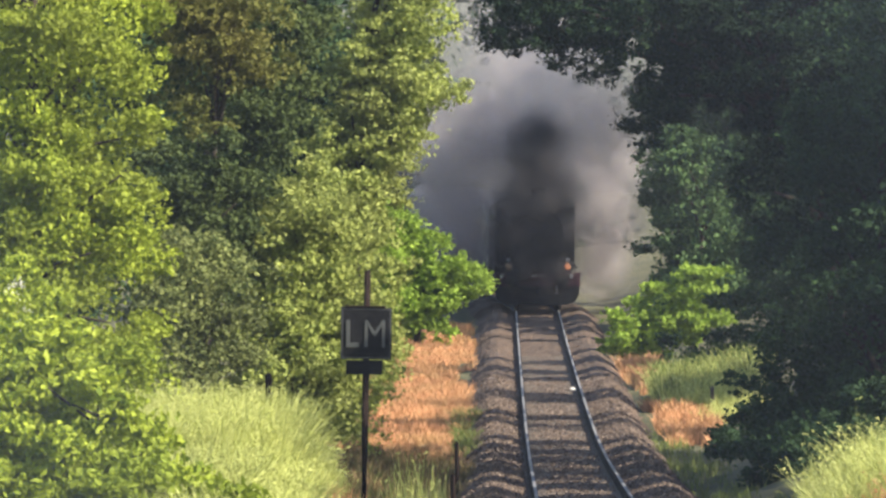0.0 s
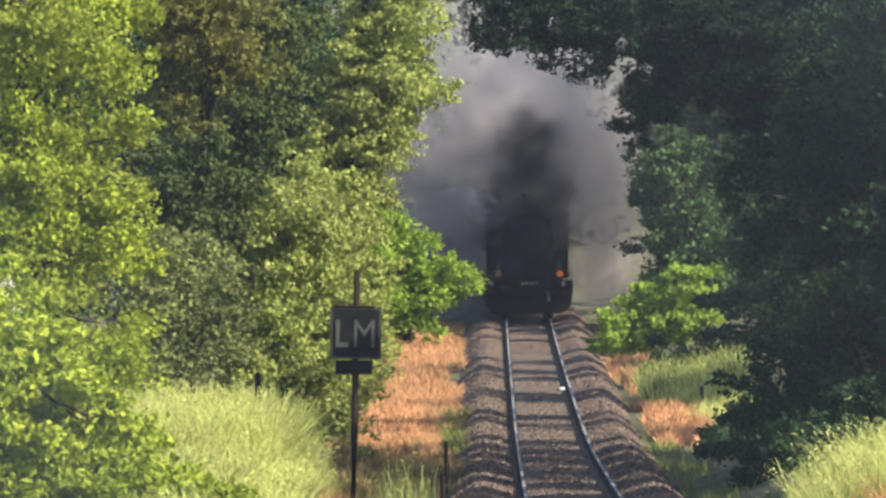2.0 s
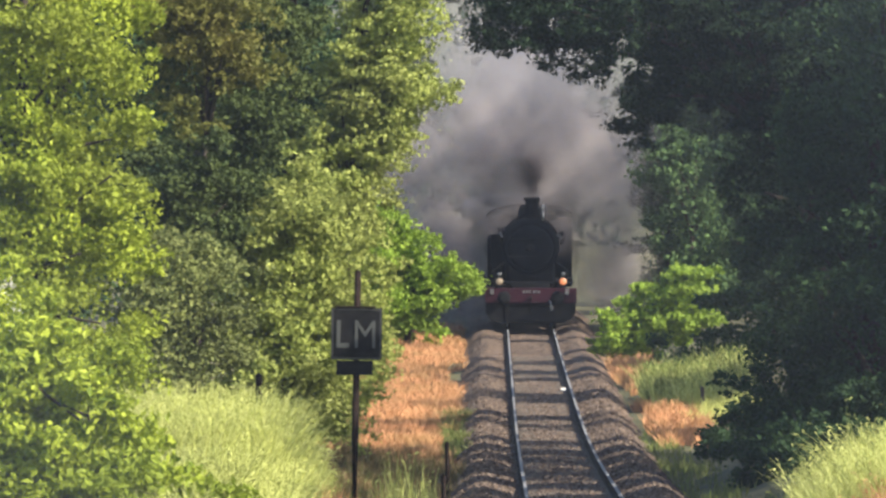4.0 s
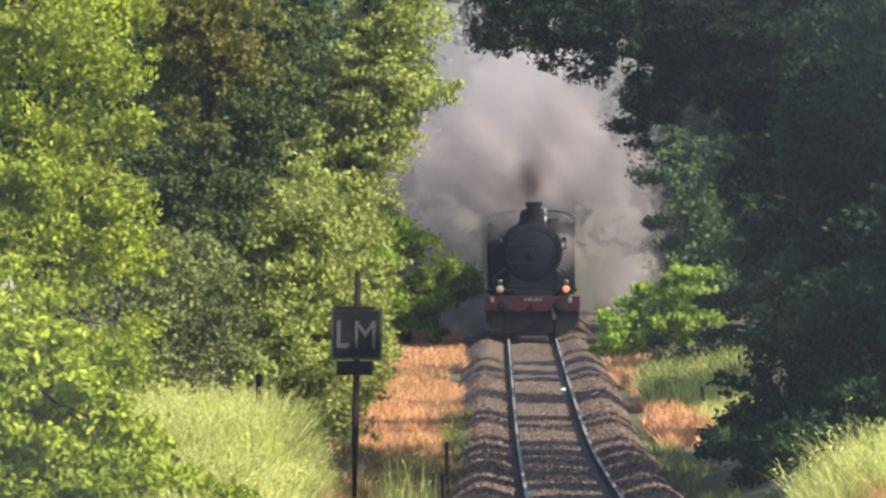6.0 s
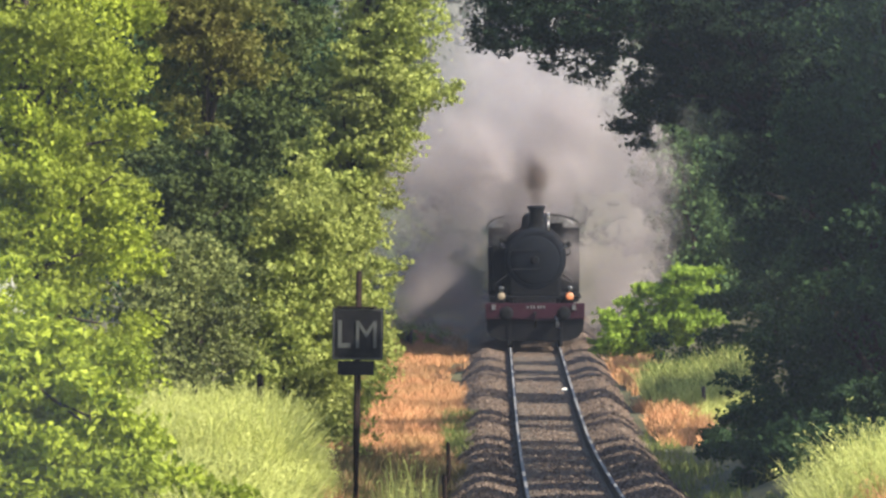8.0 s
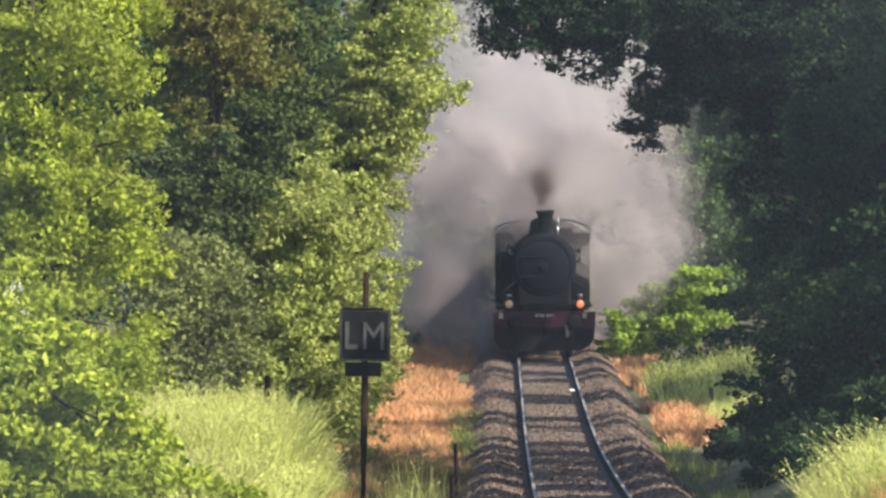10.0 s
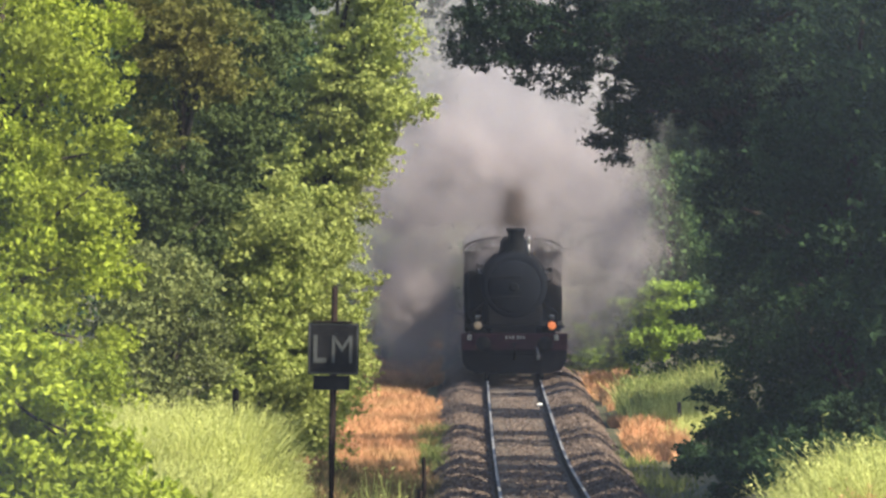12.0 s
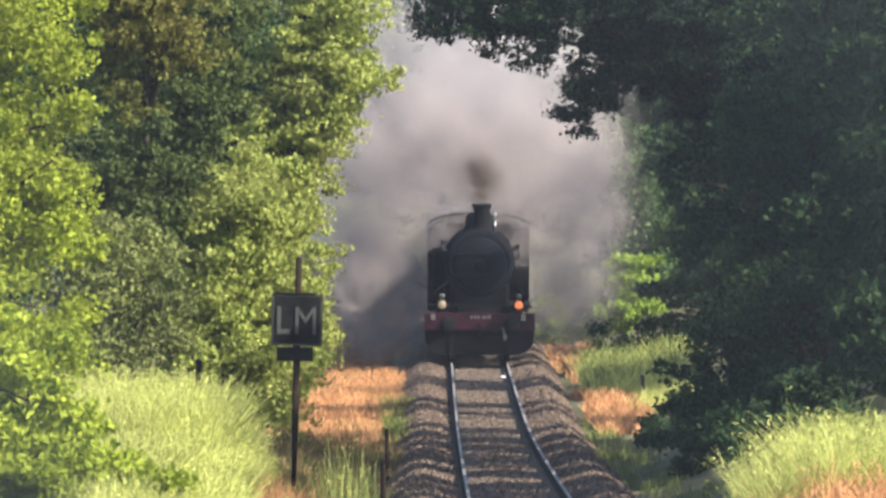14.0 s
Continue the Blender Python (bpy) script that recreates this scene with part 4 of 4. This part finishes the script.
grass("verge_grass", "green tufts between the dry grass and the ballast", GRASS_GREEN, *strip(2500, 0.0, 0.7, 236, 275), 0.30, 0.03, 61, 0.35)
grass("tall_stalks", "tall seeding stalks standing above the grass", GRASS_GREEN, *strip(420, 4.7, 8.0, 142, 150), 1.1, 0.012, 62, 0.12, True)
grass("tall_stalks", "tall seeding weeds beside the ballast", GRASS_PALE, *strip(260, -1.0, -0.1, 170, 184), 0.8, 0.016, 63, 0.15, True)
grass("dry_grass", "orange sun-dried grass beside the ballast", GRASS_DRY, *patchy(8000, 4.8, 6.3, 248, 288, 0.1), 0.32, 0.035, 55, 0.35)
grass("dry_grass", "orange sun-dried grass beside the ballast", GRASS_DRY, *patchy(4500, 4.8, 6.4, 300, 340), 0.35, 0.035, 56, 0.35)
grass("verge_grass", "rough green grass in front of the bushes", GRASS_GREEN, *strip(3000, -4.6, -3.0, 156, 168), 0.5, 0.025, 59, 0.3)
grass("verge_grass", "short green grass at the edge of the ballast", GRASS_GREEN, *patchy(6500, -1.8, 0.1, 165, 230, 0.6), 0.26, 0.02, 57, 0.3)
grass("verge_grass", "short green grass at the edge of the ballast", GRASS_GREEN, *patchy(3200, 4.2, 5.4, 170, 262), 0.22, 0.02, 58, 0.3)

grass("meadow_grass", "low pale grass round the short post", GRASS_PALE, *patchy(3200, 5.8, 8.2, 266, 283), 0.34, 0.025, 67, 0.35, True)
grass("dry_grass", "pale orange dry grass at the foot of the bank", GRASS_DRY, *patchy(900, -1.9, -0.8, 160, 173), 0.42, 0.016, 68, 0.3)
grass("dry_grass", "pale orange dry grass in front of the tall grass", GRASS_DRY, *strip(3000, 4.6, 8.0, 137, 141.5), 0.5, 0.014, 69, 0.35, True)
PALE_SPECK = worn("cream_speck", (0.55, 0.54, 0.46), (0.8, 0.79, 0.72), 0.8, 0, 6, 40, 0.1)
elder = plant("elder_bush", "green elder bush with cream-white specks", "bush", (-7.0, 171), [(0, 0, 1.6, 0.7, 0.8, 1.2), (0.1, 0, 2.7, 0.6, 0.7, 0.7)], 9000, 0.12, LEAF_HAZEL, 71, 0.32, 24, 0.05, "bushes")
erng = np.random.default_rng(72)
# Five clusters of small cream-white quads, added as pale specks on the bush.
heads_at = np.array([(0.45, -0.6, 2.9), (0.52, -0.7, 2.55), (0.38, -0.6, 2.2), (0.60, -0.5, 2.3), (0.30, -0.7, 2.75)])
pv, pf = leaf_quads(erng, (heads_at[:, None, :] + erng.normal(size=(5, 60, 3)) * np.array([0.07, 0.06, 0.045])).reshape(-1, 3), 0.035, 1.0, 0.8)
part("specks", mesh_from("specks", pv, pf, PALE_SPECK), PALE_SPECK, elder, "flat clusters of cream-white specks")

line_sign()
fence_post(-2.9, 178, 2.46, 0.06, RUST, "dark weathered wooden post in the grass")
fence_post(-2.03, 165, 1.12, 0.035, RUST, "rusty iron stake in the grass")
fence_post(0.0, 172, 1.02, 0.045, RUST, "dark iron stake beside the ballast")
fence_post(6.45, 281, 0.42, 0.06, WOOD_POST, "short weathered post beside the dry grass")
fence_post(0.07, 200, 0.88, 0.045, RUST, "dark iron stake beside the ballast")

bm = bmesh.new()
bmesh.ops.create_icosphere(bm, subdivisions=2, radius=0.09)
for v in bm.verts:
    v.co *= 1 + 0.35 * noise.noise(v.co * 14)
    v.co.z *= 0.6
STONE_WHITE = worn("pale_stone", (0.55, 0.54, 0.5), (0.75, 0.74, 0.7), 0.8, 0, 6, 40)
chip = tagged(part("pale_stone", bm, STONE_WHITE), "pale stone lying between the rails", "stone")
chip.matrix_basis = pose(3.14, 294, float(rail_z(294)) - 0.10)

LOCO, WHEELS = locomotive()
TENDER = tender()
COACHES = [coach()]
COACHES.append(copy_thing(COACHES[0], pose(0, 0, 0)))

# billows: material, radius, place from the beam (x, y, z), drift per second (x, y, z)
CLOUD = []
for k, (x, y, z, r) in enumerate([(-2.2, 6, 6.0, 2.3), (1.6, 6, 6.2, 2.2), (-0.4, 7, 7.4, 2.6), (-2.7, 9, 3.4, 2.3), (2.4, 9, 3.6, 2.0), (-2.3, 12, 1.6, 1.9), (2.6, 13, 1.6, 1.7), (0.2, 14, 9.4, 3.0), (-1.8, 16, 8.0, 3.0), (2.0, 16, 7.6, 2.8), (0.0, 22, 11.5, 3.6), (-1.0, 24, 6.0, 3.6), (1.6, 26, 5.5, 3.4), (0.0, 32, 9.0, 4.5), (-3.7, 8, 5.2, 1.9), (-3.4, 7, 2.2, 1.5), (2.9, 10, 5.2, 1.8), (3.0, 9, 2.2, 1.4), (0.6, 5.2, 6.6, 1.6), (-1.0, 5.0, 5.6, 1.4), (0.0, 6.8, 4.6, 1.5), (1.3, 7.4, 3.0, 1.0), (-0.8, 7.3, 3.6, 0.8), (-2.6, 10, 1.4, 1.5), (2.5, 10, 1.5, 1.4), (-2.9, 8, 2.4, 1.5), (-3.4, 8, 1.0, 1.3), (-4.4, 12, 3.4, 2.0), (-4.0, 14, 6.4, 2.2), (3.6, 15, 3.6, 1.8), (3.2, 15, 6.4, 1.9), (0.3, 9, 5.4, 2.2), (-0.6, 11, 9.0, 2.4), (1.2, 10, 8.0, 2.2)]):
    CLOUD.append((puff(r, SMOKE_THIN if z > 7.3 or abs(x) > 3.9 else SMOKE_SOFT if x > 1.1 or z > 6.1 else SMOKE_LIGHT, 60 + k, 9, (1, 1, 1), "pale grey billow of smoke hanging round the train", fine=4 if y < 12 else 3), x, y, z, r))
# the trail of smoke further back along the line
for k, (x, y, z, r) in enumerate([(-2.4, 17, 5.8, 2.4), (1.7, 18, 6.0, 2.3), (-0.4, 19, 4.2, 2.6), (-3.0, 20, 3.4, 2.3), (2.6, 20, 3.4, 2.0), (-2.6, 22, 1.6, 1.9), (2.6, 23, 1.6, 1.7), (-3.6, 25, 5.4, 2.2), (2.9, 26, 5.4, 2.1), (0.2, 28, 2.4, 2.4), (-1.6, 30, 6.4, 2.8), (1.4, 33, 3.4, 2.6), (-3.0, 34, 2.6, 2.4)]):
    CLOUD.append((puff(r, SMOKE_SOFT, 200 + k, 6, (1, 1.4, 1), "pale grey smoke trailing behind the train", fine=3), x, y, z, r))
GLOOM = []
for k, (x, y, z, r) in enumerate([(0.0, 2.0, 5.3, 1.15), (-0.7, 1.6, 4.2, 1.2), (0.8, 1.8, 4.1, 1.1), (0.1, 0.2, 3.7, 1.0), (0.0, 4.0, 6.2, 1.3), (-0.9, 0.6, 2.6, 1.0), (0.9, 0.6, 2.6, 1.0), (0.2, 3.0, 6.0, 1.1), (-0.6, -0.8, 1.5, 1.0), (0.7, -0.8, 1.4, 1.0), (0.0, -0.6, 2.4, 1.1), (0.1, 1.4, 4.8, 0.9)]):
    GLOOM.append((puff(1.05 * r, SMOKE_DARK, 80 + k, 8, (1, 1, 1), "dark grey billow of smoke above the boiler"), x, y, z, r))
BURSTS = []
for k in range(34):
    BURSTS.append(puff(0.42 + 0.12 * (k * 7 % 4), SMOKE_BROWN, 100 + k, 6, (1, 1, 0.85), "brown-grey puff just blown from the chimney", fine=3))
LIP = [(puff(0.30, SMOKE_BROWN, 150, 6, (1, 1, 1.1), "brown-grey smoke boiling at the chimney lip", fine=3), 0.0, 1.80, 4.58), (puff(0.42, SMOKE_BROWN, 151, 6, (1, 1, 0.9), "brown-grey smoke boiling above the chimney", fine=3), 0.04, 2.15, 4.98)]
# Added shells across the view; they lift the darks as air haze does.
HAZE = puff(1.0, AIR_HAZE, 140, 1, (16, 14, 12), "thin added shell that veils the line like air haze", name="air_haze")
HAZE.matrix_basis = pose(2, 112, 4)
HAZE_FAR = puff(1.0, AIR_HAZE_FAINT, 141, 1, (16, 12, 12), "thin added shell that veils the line like air haze", name="air_haze")
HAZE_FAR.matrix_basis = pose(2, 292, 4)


def smoke_pose(t, x, y, z, turn):
    d = train_d(t)
    return pose(float(track_x(d)) + x, d + y, float(rail_z(d)) + z, turn * 0.3, turn * 0.2, turn)


def motions():
    times = [0.5 * k for k in range(29)]
    walk(LOCO, [(t, on_line(train_d(t), 10.0)) for t in times])
    walk(TENDER, [(t, on_line(train_d(t) + 11.2, 6.6)) for t in times])
    for k, c in enumerate(COACHES):
        walk(c, [(t, on_line(train_d(t) + 18.4 + 20.2 * k, 19.5)) for t in times])
    fine = [0.1 * k for k in range(141)]
    for w, x, y, r in WHEELS:
        walk(w, [(t, pose(x, y, r, math.degrees((398 - train_d(t)) / r))) for t in fine])
    for k, (p, x, y, z, r) in enumerate(CLOUD):
        walk(p, [(t, smoke_pose(t, x + 0.35 * math.sin(0.5 * t + k), y + 0.5 * math.sin(0.4 * t + 2 * k), z + 0.35 * math.sin(0.6 * t + 3 * k), 6 * t * (-1) ** k)) for t in times])
    for k, (p, x, y, z, r) in enumerate(GLOOM):
        walk(p, [(t, smoke_pose(t, x * (1 + 0.1 * t), y + 0.3 * t + 2.2 * max(0, t - 1.8) ** 1.9, z + 0.12 * t + 0.25 * max(0, t - 1.8) ** 1.2, 8 * t)) for t in times])
    for k, (p, x, y, z) in enumerate(LIP):
        walk(p, [(t, smoke_pose(t, x + 0.05 * math.sin(5 * t + k), y, z + 0.06 * math.sin(7 * t + 2 * k), 40 * t)) for t in times])
    for k, p in enumerate(BURSTS):
        born = -0.7 + 0.43 * k
        rows = []
        for t in [0.2 * i for i in range(71)]:
            age = t - born
            if age <= 0:
                rows.append((t, smoke_pose(t, 0, 1.9, 3.0, 0)))
            else:
                up = 4.4 + 0.7 * (1 - math.exp(-2.2 * age)) + 0.3 * age
                s = min(1, age / 0.25)
                rows.append((t, smoke_pose(t, 0.12 * math.sin(k * 2.1) * age, 1.8 + 1.2 * age + 2.6 * age * age, 3.0 + (up - 3.0) * s, 20 * age)))
        walk(p, rows)


motions()
